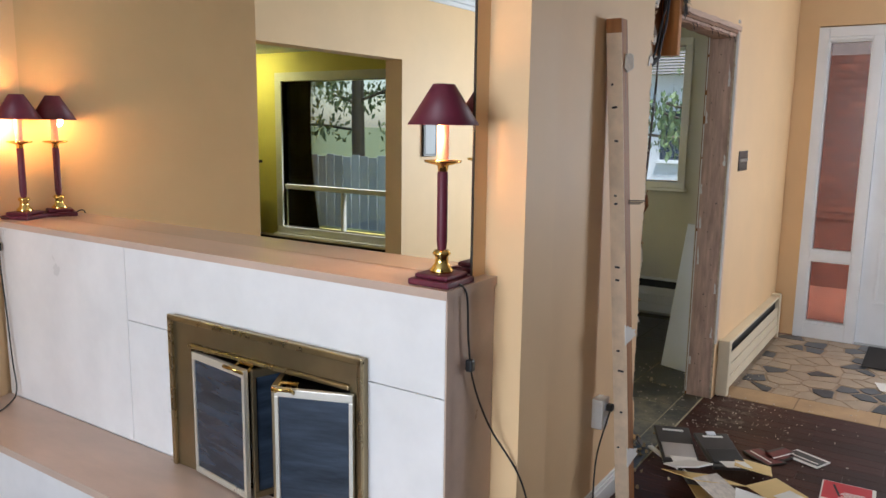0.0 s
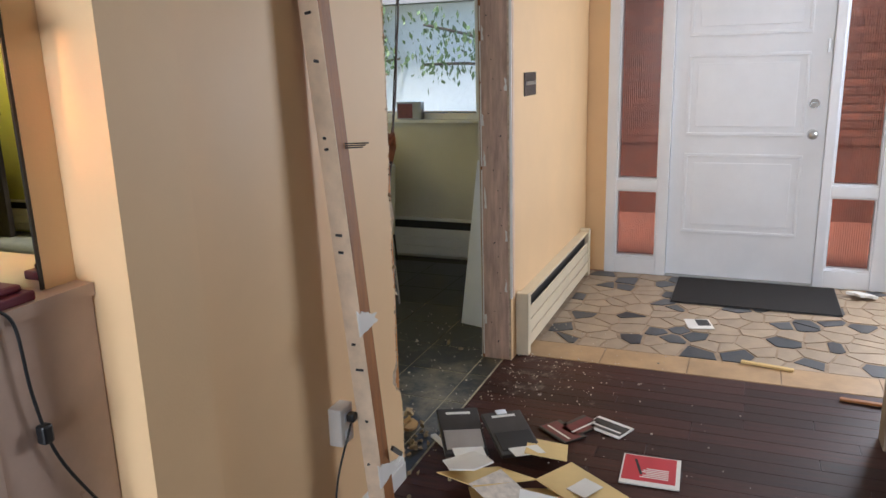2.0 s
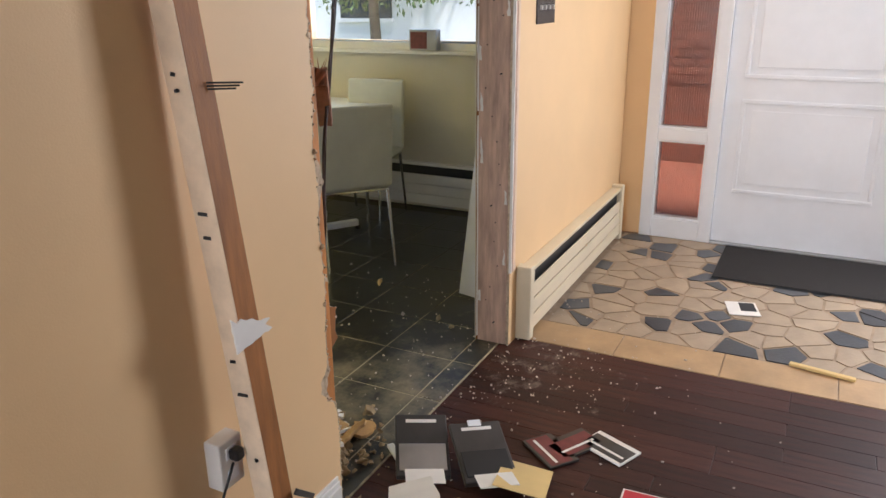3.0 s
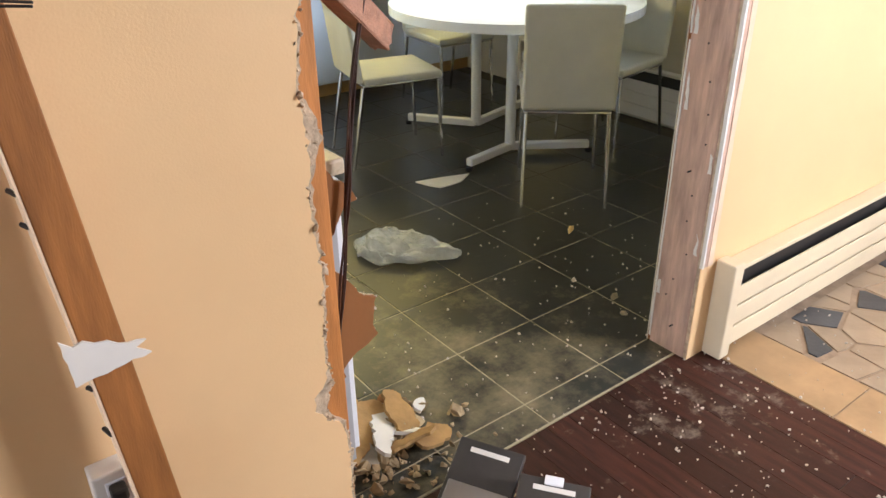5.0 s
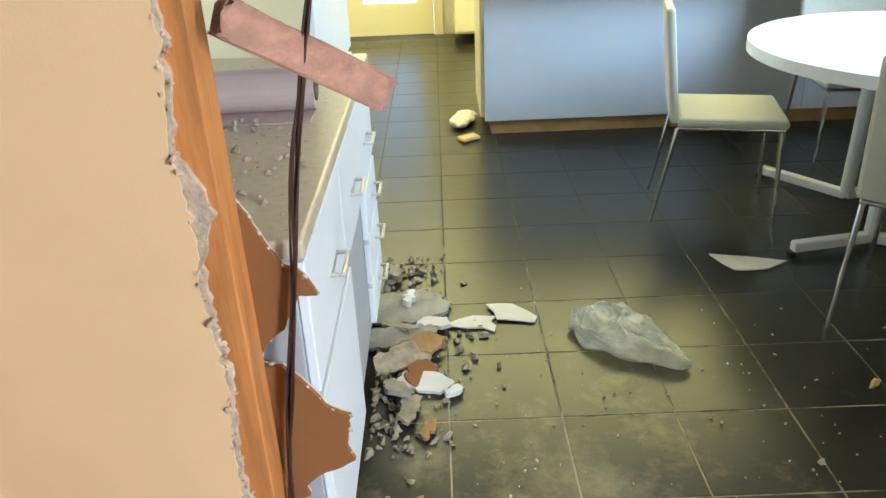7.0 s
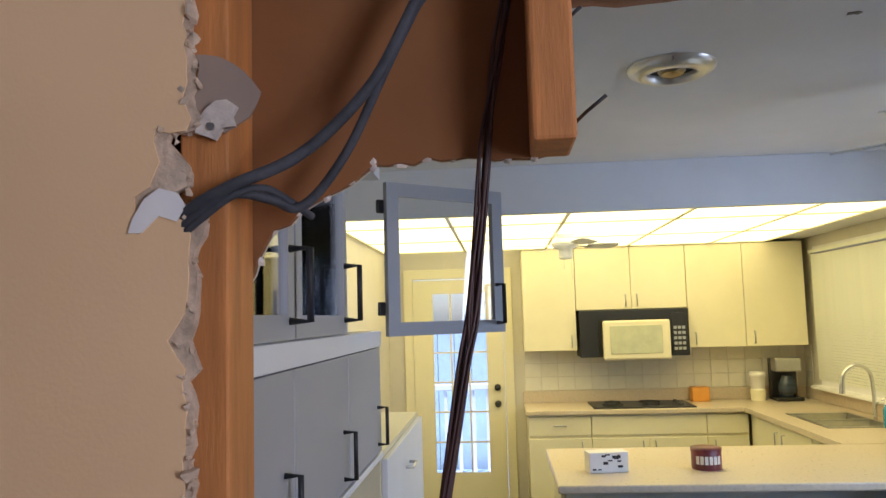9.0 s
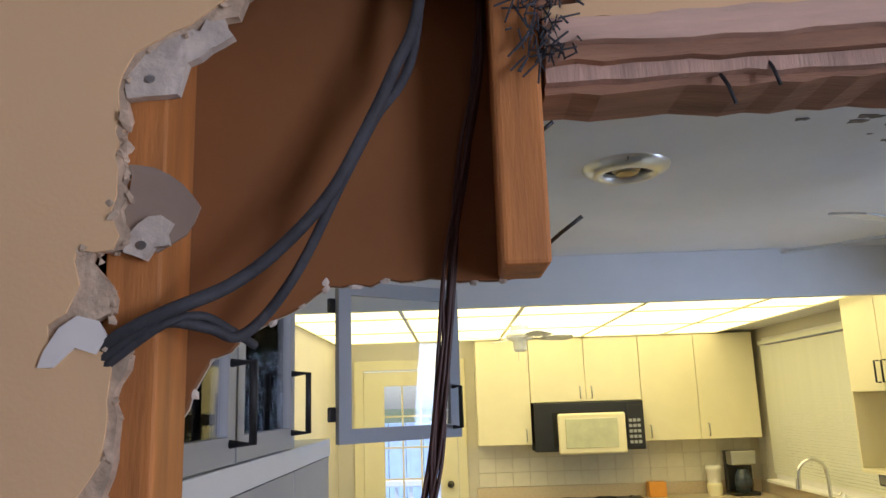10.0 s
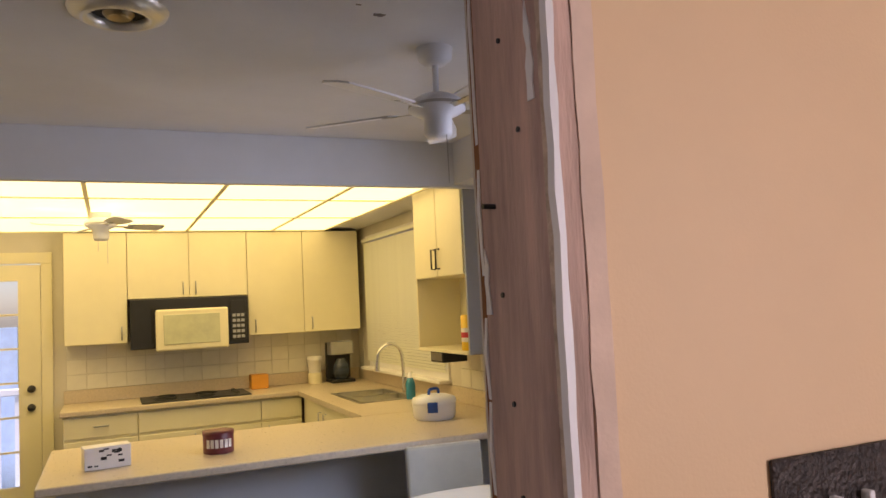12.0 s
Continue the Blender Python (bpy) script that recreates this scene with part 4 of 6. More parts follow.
cabinet("wall_cabinet", (-0.233, 5.99, 1.74), (0.73, 6.249, 2.295), "y-", [(-0.233, 0.25, 1.74, 2.295, (0.2, 1.82, "z")), (0.25, 0.73, 1.74, 2.295, (0.3, 1.82, "z"))], "short cream laminate cabinet over the microwave", group=G)
cabinet("wall_cabinet", (0.732, 5.99, 1.39), (1.74, 6.249, 2.295), "y-", [(0.732, 1.22, 1.39, 2.295, (0.79, 1.47, "z")), (1.22, 1.74, 1.39, 2.295, (1.29, 1.47, "z"))], "cream laminate two-door wall cabinet", group=G)
cabinet("base_cabinet", (-0.70, 5.68, 0.1), (-0.18, 6.249, 0.874), "y-", [(-0.70, -0.18, 0.7, 0.86, (-0.44, 0.785, "x")), (-0.70, -0.18, 0.12, 0.68, (-0.26, 0.6, "z"))], "cream laminate base cabinet with a drawer")
cabinet("base_cabinet", (-0.178, 5.68, 0.1), (0.76, 6.249, 0.874), "y-", [(-0.178, 0.76, 0.7, 0.86, None), (-0.178, 0.29, 0.12, 0.68, (0.24, 0.6, "z")), (0.29, 0.76, 0.12, 0.68, (0.34, 0.6, "z"))], "cream laminate base cabinet under the cooktop")
cabinet("base_cabinet", (0.762, 5.68, 0.1), (1.1, 6.249, 0.874), "y-", [(0.762, 1.1, 0.7, 0.86, None), (0.762, 1.1, 0.12, 0.68, (0.82, 0.6, "z"))], "narrow cream laminate corner cabinet")
cabinet("sink_cabinet", (1.12, 3.86, 0.1), (FX - 0.013, 5.67, 0.874), "x-", [(3.86, 4.4, 0.12, 0.86, (4.34, 0.75, "z")), (4.4, 4.95, 0.12, 0.86, (4.88, 0.75, "z")), (4.95, 5.5, 0.12, 0.86, (5.02, 0.75, "z"))], "cream laminate cabinets under the sink")
pn = cabinet("peninsula", (-0.6, 3.19, 0.085), (FX - 0.013, 3.8, 0.874), "y-", [], "blue-grey laminate peninsula on an oak plinth", body=PEN)
for u0, u1 in ((-0.6, 1.21), (1.213, FX - 0.013)):
    part("front_panel", rel(box(B(), (u0, 3.168, 0.085), (u1, 3.1895, 0.874), 0.002), pn.location), PEN, pn)
part("bracket", rel(box(B(), (1.2, 3.1, 0.72), (1.22, 3.1678, 0.873), 0.003), pn.location), BLACK, pn)
solid("peninsula_door", box(B(), (-0.622, 3.2, 0.1), (-0.602, 3.76, 0.86), 0.003), CAB, "cream laminate end door of the peninsula", "cabinet door")
solid("peninsula_plinth", box(B(), (-0.56, 3.2, 0.0), (FX - 0.013, 3.78, 0.0845)), OAK, "oak plinth board under the peninsula", "plinth")
ctb = B()
box(ctb, (-0.66, 2.84, 0.876), (FX - 0.014, 3.84, 0.914), 0.008)
solid("peninsula_worktop", ctb, COUNTER, "beige laminate worktop on the peninsula", "worktop")
ctb = B()
box(ctb, (-0.72, 5.62, 0.876), (FX - 0.014, 6.249, 0.914), 0.006)
box(ctb, (-0.72, 6.232, 0.914), (FX - 0.014, 6.2485, 1.02), 0.003)
solid("back_worktop", ctb, COUNTER, "beige laminate worktop with a low upstand", "worktop")
ctb = B()
for a, b in (((1.06, 3.843), (1.24, 5.618)), ((1.66, 3.843), (FX - 0.014, 5.618)), ((1.24, 3.843), (1.66, 4.45)), ((1.24, 5.15), (1.66, 5.618))):
    box(ctb, (*a, 0.876), (*b, 0.9138))
solid("sink_worktop", ctb, COUNTER, "beige laminate worktop round the sink", "worktop")
solid("sink_upstand", box(B(), (FX - 0.032, 3.2, 0.9145), (FX - 0.0145, 6.23, 1.02), 0.003), COUNTER, "beige laminate upstand under the window", "upstand")

splash = thing("backsplash", "cream square ceramic wall tiles", "tiles", (0, 6.249, 1.02), kind="structure")
tile_me = mesh_of("tile", box(B(), (0.002, -0.006, 0.002), (0.15, 0, 0.121), 0.0015), BACKSPL)
for i in range(16):
    for j in range(3):
        piece("tile", tile_me, splash, (-0.70 + i * 0.152, 0, 0.002 + j * 0.123))
splash2 = thing("backsplash_side", "cream square ceramic wall tiles by the sink", "tiles", (FX - 0.013, 0, 1.022), kind="structure")
tile_me2 = mesh_of("tile", box(B(), (-0.006, 0.002, 0.002), (0, 0.15, 0.121), 0.0015), BACKSPL)
for i in range(20):
    y = 3.2 + i * 0.152
    for j in range(3):
        if 3.95 < y < 6.0 and j >= 0:
            continue
        piece("tile", tile_me2, splash2, (0, y, j * 0.123))

# microwave with its door open
mo = thing("microwave", "black over-range microwave with its pale door hanging open", "microwave", (0.25, 5.9, 1.3))
part("case", rel(box(B(), (-0.215, 5.9, 1.33), (0.72, 6.249, 1.735), 0.006), (0.25, 5.9, 1.3)), BLACK, mo)
# solid black block stands for the shaded inside
part("cavity", rel(box(B(), (-0.06, 5.885, 1.37), (0.5, 5.899, 1.66), 0.003), (0.25, 5.9, 1.3)), SOOT_SHADE, mo)
part("door", rel(box(B(), (-0.03, 5.80, 1.31), (0.54, 5.835, 1.645), 0.02), (0.25, 5.9, 1.3)), CAB, mo, "cream inner door liner")
part("door_window", rel(box(B(), (0.03, 5.793, 1.36), (0.47, 5.7995, 1.6), 0.003), (0.25, 5.9, 1.3)), mat("liner_green", (0.55, 0.56, 0.36), 0.3), mo)
part("hinge_arm", rel(box(B(), (-0.03, 5.835, 1.33), (0.0, 5.9, 1.62)), (0.25, 5.9, 1.3)), BLACK, mo)
kp = part("keypad", rel(box(B(), (0.57, 5.888, 1.36), (0.70, 5.899, 1.7), 0.003), (0.25, 5.9, 1.3)), BLACK, mo)
for i in range(3):
    for j in range(5):
        part("key", rel(box(B(), (0.585 + i * 0.036, 5.884, 1.38 + j * 0.045), (0.612 + i * 0.036, 5.8875, 1.405 + j * 0.045)), (0.25, 5.9, 1.3)), CABG, kp)

ck = thing("cooktop", "black glass electric cooktop set in the worktop", "cooktop", (0.27, 5.93, 0.9142))
part("plate", box(B(), (-0.42, -0.26, 0), (0.42, 0.22, 0.012), 0.004), BLACK, ck)
for x, y, r in ((-0.24, -0.1, 0.09), (-0.22, 0.1, 0.07), (0.08, -0.1, 0.07), (0.1, 0.1, 0.09)):
    part("burner", lathe(B(), [(r, 0.012), (r, 0.02), (r * 0.6, 0.024), (0, 0.024)], 20, (x, y, 0)), SOOT_SHADE, ck)
for k in range(4):
    part("knob", lathe(B(), [(0.018, 0.012), (0.016, 0.03), (0, 0.031)], 12, (0.32, -0.18 + k * 0.09, 0)), BLACK, ck)

solid("orange_canister", box(B(), (-0.075, -0.06, 0), (0.075, 0.06, 0.125), 0.006), ORANGE, "orange square canister beside the cooktop", "canister", at=(0.83, 6.12, 0.9143))
cf = thing("coffee_maker", "black drip coffee maker with a glass jug", "coffee maker", (1.56, 6.08, 0.9143))
part("base", box(B(), (-0.11, -0.12, 0), (0.11, 0.1, 0.03), 0.008), BLACK, cf)
part("tower", box(B(), (-0.11, 0.03, 0.03), (0.11, 0.1, 0.36), 0.008), BLACK, cf)
part("filter_head", box(B(), (-0.11, -0.1, 0.25), (0.11, 0.03, 0.37), 0.012), STEEL, cf)
part("jug", lathe(B(), [(0.06, 0.032), (0.08, 0.08), (0.075, 0.15), (0.05, 0.2), (0.05, 0.215), (0, 0.216)], 20, (0, -0.04, 0)), SMOKE, cf, "glass jug")
gr = thing("food_grinder", "small cream appliance with a white lid", "appliance", (1.33, 6.1, 0.9143))
part("body", lathe(B(), [(0.06, 0), (0.065, 0.08), (0.06, 0.1), (0, 0.1)]), CAB, gr)
part("jar", lathe(B(), [(0.055, 0.1), (0.06, 0.2), (0.068, 0.205), (0.068, 0.245), (0, 0.25)]), TRIM, gr)

sk = thing("kitchen_sink", "double stainless steel sink", "sink", (1.45, 4.8, 0.9145))
for y0, y1 in ((-0.33, -0.02), (0.02, 0.33)):
    bw = B()
    for a, b in (((-0.2, y0, -0.17), (0.2, y1, -0.165)), ((-0.2, y0, -0.165), (-0.195, y1, 0)), ((0.195, y0, -0.165), (0.2, y1, 0)), ((-0.195, y0, -0.165), (0.195, y0 + 0.005, 0)), ((-0.195, y1 - 0.005, -0.165), (0.195, y1, 0))):
        box(bw, a, b)
    part("bowl", bw, STEEL, sk)
rim = B()
for a, b in (((-0.23, -0.37), (-0.2, 0.37)), ((0.2, -0.37), (0.23, 0.37)), ((-0.2, -0.37), (0.2, -0.33)), ((-0.2, 0.33), (0.2, 0.37)), ((-0.2, -0.02), (0.2, 0.02))):
    box(rim, (*a, 0.0), (*b, 0.006), 0.002)
part("rim", rim, STEEL, sk)
fc = thing("faucet", "chrome gooseneck kitchen faucet", "faucet", (1.7, 4.8, 0.9145))
part("spout", tube(B(), curve([(0, 0, 0), (0, 0, 0.2), (-0.02, 0, 0.33), (-0.1, 0.01, 0.38), (-0.18, 0.02, 0.33), (-0.2, 0.02, 0.24)]), 0.013, 10), CHROME, fc)
part("spray_head", cyl(B(), (-0.2, 0.02, 0.25), (-0.205, 0.02, 0.18), 0.017, 0.02), CHROME, fc)
part("lever", tube(B(), [(0, 0, 0.1), (0.02, -0.06, 0.13), (0.03, -0.1, 0.16)], 0.008), CHROME, fc)
sp = thing("soap_bottle", "blue washing-up liquid bottle by the sink", "bottle", (1.6, 4.4, 0.9145))
part("bottle", lathe(B(), [(0.03, 0), (0.034, 0.02), (0.034, 0.11), (0.02, 0.15), (0, 0.15)], 16), mat("soap_blue", (0.03, 0.25, 0.4), 0.25), sp)
part("cap", lathe(B(), [(0.013, 0.15), (0.013, 0.19), (0, 0.19)], 12), WHITE, sp)

# right-hand wall unit with an open niche
un = thing("wall_cabinet", "cream two-door cabinet over an open shelf, grey end panel", "cabinet", (1.65, 3.53, 1.29))
UO = (1.65, 3.53, 1.29)
part("end_panel", rel(box(B(), (1.49, 3.15, 1.29), (FX - 0.014, 3.168, 2.32), 0.002), UO), CABG, un, "grey end panel")
part("far_panel", rel(box(B(), (1.49, 3.905, 1.29), (FX - 0.014, 3.922, 2.32), 0.002), UO), CAB, un)
part("carcass", rel(box(B(), (1.5, 3.168, 1.75), (FX - 0.014, 3.905, 2.32), 0.002), UO), CAB, un)
part("shelf", rel(box(B(), (1.48, 3.168, 1.29), (FX - 0.014, 3.905, 1.31), 0.002), UO), CAB, un)
part("back_panel", rel(box(B(), (FX - 0.024, 3.168, 1.31), (FX - 0.0145, 3.905, 1.75)), UO), CAB, un)
for u0, u1, hu in ((3.168, 3.535, 3.5), (3.537, 3.905, 3.57)):
    d = part("door", rel(box(B(), (1.481, u0 + 0.002, 1.752), (1.4995, u1 - 0.002, 2.318), 0.003), UO), CAB, un)
    part("handle", rel(pull(B(), (1.482, hu, 1.86), "z", (-1, 0, 0), 0.12), UO), BLACK, d, "black bow handle")
yc = thing("coffee_can", "yellow tin with a printed label on the shelf", "can", (1.56, 3.27, 1.3102))
part("can", lathe(B(), [(0.056, 0), (0.058, 0.004), (0.058, 0.2), (0.05, 0.206), (0, 0.206)]), YELLOW, yc)
part("label_band", lathe(B(), [(0.0587, 0.05), (0.0587, 0.13)]), CARDW, yc)
part("label_bar", lathe(B(), [(0.0591, 0.075), (0.0591, 0.105)]), RED, yc)
rd = thing("under_shelf_radio", "small dark radio under the shelf", "radio", (1.62, 3.75, 1.215))
part("case", box(B(), (-0.08, -0.1, 0), (0.09, 0.1, 0.074), 0.006), BLACK, rd)
part("front", box(B(), (-0.084, -0.08, 0.01), (-0.0795, 0.08, 0.06), 0.002), STEEL, rd)

# things on the peninsula
kx = thing("patterned_box", "small black and white patterned paper box", "box", (-0.39, 3.17, 0.9143), 8)
part("box", box(B(), (-0.1, -0.05, 0), (0.1, 0.05, 0.1), 0.003), CARDW, kx)
rnd = random.Random(2)
for i in range(12):
    x, z = rnd.uniform(-0.09, 0.05), rnd.uniform(0.012, 0.085)
    part("printed_spot", box(B(), (x, -0.0515, z), (x + rnd.uniform(0.01, 0.03), -0.0498, z + rnd.uniform(0.005, 0.014))), BLACK, kx)
kc = thing("maroon_tin", "round maroon tin with a pale print", "tin", (0.115, 3.2, 0.9143))
part("tin", lathe(B(), [(0.072, 0), (0.074, 0.005), (0.074, 0.1), (0.07, 0.104), (0, 0.104)]), MAROON, kc)
part("lid", lathe(B(), [(0.076, 0.088), (0.076, 0.106), (0, 0.107)]), MAROON, kc)
for i in range(6):
    a = -2.4 + i * 0.3
    part("print_bar", box(B(), (-0.008, -0.0762, 0.03), (0.008, -0.0738, 0.07), 0, Matrix.Rotation(a + 1.57, 4, "Z")), CARDW, kc)
sm_ = thing("steam_cooker", "white oval plastic steam cooker with blue clips", "appliance", (1.38, 3.45, 0.9143), 20)
part("bowl", lathe(B(), [(0.11, 0), (0.125, 0.02), (0.13, 0.09), (0.132, 0.1), (0, 0.1)]), WHITE, sm_)
part("lid", lathe(B(), [(0.134, 0.1), (0.125, 0.125), (0.08, 0.14), (0, 0.145)]), WHITE, sm_)
part("grip", tube(B(), curve([(-0.04, 0, 0.14), (-0.03, 0, 0.17), (0.03, 0, 0.17), (0.04, 0, 0.14)]), 0.009), BLUE, sm_)
for a in (0.5, 3.6):
    part("clip", box(B(), (0.122, -0.03, 0.05), (0.142, 0.03, 0.11), 0.005, Matrix.Rotation(a + 3.4, 4, "Z")), BLUE, sm_)

# blinds
def blind(y0, y1, z0, z1, x, label, tilt):
    b = thing("window_blind", label, "blind", (x, (y0 + y1) / 2, z0))
    part("head_rail", box(B(), (-0.025, y0 - (y0 + y1) / 2, z1 - z0), (0.025, y1 - (y0 + y1) / 2, z1 - z0 + 0.03), 0.003), BLIND, b)
    n = int((z1 - z0) / 0.023)
    me = mesh_of("slat", box(B(), (-0.012, y0 - (y0 + y1) / 2, -0.0006), (0.012, y1 - (y0 + y1) / 2, 0.0006), 0, Matrix.Rotation(tilt, 4, "Y")), BLIND)
    for i in range(n):
        piece("slat", me, b, (0, 0, 0.012 + i * 0.023))


blind(4.15, 5.88, 1.1, 2.17, FX - 0.05, "closed cream venetian blind over the sink", 1.25)
blind(0.67, 2.19, 1.97, 2.16, FX + 0.02, "gathered olive venetian blind at the window head", 0.3)

# soffit and luminous ceiling
for i, (a, b) in enumerate((((-1.95, 3.1, 2.237), (FX - 0.013, 3.16, CZ - 0.001)), ((1.45, 3.165, 2.322), (FX - 0.013, 6.249, CZ - 0.002)), ((-0.71, 5.985, 2.30), (1.448, 6.248, CZ - 0.003)),
                            ((1.42, 1.9, 2.25), (FX - 0.013, 3.098, CZ - 0.002)), ((-1.6, 0.014, 2.12), (-1.24, 1.37, CZ - 0.002)))):
    solid("soffit_%d" % (i + 1), box(B(), a, b), CEIL, "pale dropped soffit under the kitchen ceiling", "soffit", kind="structure")
lp = thing("light_ceiling", "glowing yellow-white luminous ceiling panels", "ceiling light", (0, 4.6, 2.3), kind="structure")
xs = [-1.93, -1.2, -0.48, 0.24, 0.96, 1.44]
for x0, x1 in zip(xs, xs[1:]):
    for y0, y1 in ((3.165, 4.1), (4.1, 5.04), (5.04, 5.98)):
        part("diffuser", rel(box(B(), (x0 + 0.012, y0 + 0.012, 2.306), (x1 - 0.012, y1 - 0.012, 2.312)), (0, 4.6, 2.3)), PANELG, lp)
gb = B()
for x in xs:
    box(gb, (x - 0.012, 3.165, 2.298), (x + 0.012, 5.98, 2.305))
for y in (3.18, 4.1, 5.04, 5.97):
    box(gb, (-1.93, y - 0.012, 2.2965), (1.44, y + 0.012, 2.3045))
part("grid", rel(gb, (0, 4.6, 2.3)), CAB, lp)


def fan(at, rz, drop, label, blades, r=0.5):
    f = thing("ceiling_fan", label, "ceiling fan", at, rz)
    part("canopy", lathe(B(), [(0.065, 0), (0.06, -0.04), (0.035, -0.06), (0, -0.06)]), WHITE, f)
    part("rod", cyl(B(), (0, 0, -0.055), (0, 0, -drop - 0.01), 0.011), WHITE, f)
    part("motor", lathe(B(), [(0, -drop), (0.06, -drop - 0.005), (0.1, -drop - 0.03), (0.1, -drop - 0.06), (0.05, -drop - 0.085), (0.05, -drop - 0.14), (0.04, -drop - 0.155), (0, -drop - 0.155)]), WHITE, f)
    part("trim_ring", lathe(B(), [(0.101, -drop - 0.04), (0.103, -drop - 0.045), (0.101, -drop - 0.05)]), STEEL, f)
    for i in range(blades):
        m = Matrix.Rotation(2 * math.pi * i / blades, 4, "Z") @ Matrix.Translation((0, 0, -drop - 0.055)) @ Matrix.Rotation(-0.22, 4, "X")
        o = [(0.17, -0.045), (r * 0.7, -0.062), (r - 0.02, -0.06), (r, -0.03), (r, 0.03), (r - 0.02, 0.06), (r * 0.7, 0.062), (0.17, 0.045)]
        s = slab(B(), o, "z", -0.003, 0.003)
        bmesh.ops.transform(s, matrix=m, verts=s.verts[:])
        bl = part("blade", s, WHITE, f)
        part("bracket", box(B(), (0.08, -0.014, -0.006), (0.21, 0.014, -0.0035), 0.001, m), STEEL, bl)
    for x, l in ((0.03, 0.16), (-0.03, 0.08)):
        part("pull_chain", cyl(B(), (x, -0.03, -drop - 0.15), (x, -0.03, -drop - 0.15 - l), 0.0018, seg=5), STEEL, f)
    return f


fan((0.70, 1.67, CZ), 64, 0.165, "white five-blade ceiling fan on a short rod", 5, 0.51)
fan((-0.41, 4.75, 2.298), 20, 0.03, "small white ceiling fan under the luminous panels", 4, 0.42)
vt = thing("ceiling_vent", "round metal ceiling vent with a dark throat", "vent", (-0.326, 1.61, CZ))
part("flange", lathe(B(), [(0.14, 0), (0.135, -0.012), (0.1, -0.03), (0.085, -0.03), (0.08, -0.01), (0.08, 0)], 32), SILVERT, vt)
part("cone", lathe(B(), [(0.045, -0.012), (0.035, -0.024), (0.03, -0.024), (0.0, -0.01)], 24), BRASS, vt)
# flat black disc stands for the shade inside the vent
part("throat", lathe(B(), [(0.081, -0.003), (0.0, -0.003)], 24), SOOT_SHADE, vt)

# back door
bd = thing("door_2", "cream back door with a gridded glass panel", "door", (-1.3, 6.25, 0), kind="structure")
BO = (-1.3, 6.25, 0)
lf = wall_with_holes(B(), "y", 6.22, 6.262, -1.714, -0.881, 0.012, 2.06, [(-1.53, -1.04, 0.3, 1.93)])
lf = part("door_leaf", rel(lf, BO), CAB, bd)
for i in range(1, 3):
    part("glazing_bar", rel(box(B(), (-1.53 + i * 0.163 - 0.008, 6.225, 0.3), (-1.53 + i * 0.163 + 0.008, 6.25, 1.93), 0.002), BO), CAB, lf)
for i in range(1, 6):
    part("glazing_bar", rel(box(B(), (-1.53, 6.2265, 0.3 + i * 0.272 - 0.008), (-1.04, 6.2485, 0.3 + i * 0.272 + 0.008), 0.002), BO), CAB, lf)
p = part("pane", rel(box(B(), (-1.53, 6.242, 0.3), (-1.04, 6.246, 1.93)), BO), GLASS, lf)
p.visible_shadow = False
fr = B()
for a, b in (((-1.80, 0), (-1.716, 2.07)), ((-0.879, 0), (-0.795, 2.07)), ((-1.80, 2.07), (-0.795, 2.16))):
    box(fr, (a[0], 6.225, a[1]), (b[0], 6.3, b[1]), 0.004)
part("door_frame", rel(fr, BO), CAB, bd)
for z in (0.914, 1.062):
    k = B()
    cyl(k, (-0.95, 6.22, z), (-0.95, 6.205, z), 0.03)
    bmesh.ops.create_uvsphere(k, u_segments=14, v_segments=8, radius=0.026, matrix=Matrix.Translation((-0.95, 6.18, z)))
    part("door_handle", rel(k, BO), BLACK, lf, "dark knob")

# buffet on the left side
bf = cabinet("buffet_cabinet", (-1.598, 0.02, 0.1), (-1.1, 1.34, 0.852), "x+", [
    (0.03, 0.5, 0.58, 0.84, (0.31, 0.69, "y")), (0.5, 0.92, 0.58, 0.84, (0.72, 0.69, "y")), (0.92, 1.33, 0.58, 0.84, (1.1, 0.69, "y")),
    (0.03, 0.55, 0.12, 0.56, None), (0.98, 1.33, 0.41, 0.56, (1.2, 0.49, "y")), (0.98, 1.33, 0.26, 0.4, (1.2, 0.34, "y")), (0.98, 1.33, 0.12, 0.25, (1.2, 0.19, "y"))],
    "white buffet base with drawers, partly broken open", body=CABG, face=WHITE, handle=SILVERT)
solid("buffet_worktop", box(B(), (-1.599, 0.01, 0.8535), (-1.075, 1.345, 0.888), 0.006), COUNTER, "dusty beige worktop on the buffet", "worktop")
tc_ = cabinet("oven_cabinet", (-1.598, 1.35, 0.05), (-1.25, 2.3, 1.335), "x+", [(1.36, 2.29, 0.08, 0.7, (2.2, 0.6, "z")), (1.36, 2.29, 0.72, 1.32, (1.8, 1.22, "y"))], "cream oven cabinet with long handles", body=CAB, face=WHITE, handle=SILVERT)
up = thing("glass_cabinet", "grey wall cabinet with glazed doors above, one swung open", "cabinet", (-1.42, 0.66, 1.34))
UPO = (-1.42, 0.66, 1.34)
cb = B()
box(cb, (-1.598, 0.02, 1.342), (-1.265, 1.36, 1.635))
box(cb, (-1.598, 0.02, 1.68), (-1.585, 1.36, 2.118))
box(cb, (-1.584, 0.02, 1.681), (-1.265, 0.04, 2.117))
part("body", rel(cb, UPO), CAB, up)
part("rail", rel(box(B(), (-1.598, 0.018, 1.6355), (-1.243, 1.362, 1.68), 0.003), UPO), WHITE, up, "white shelf rail")
part("bottom_rail", rel(box(B(), (-1.597, 0.018, 1.325), (-1.243, 1.362, 1.3415), 0.003), UPO), WHITE, up)
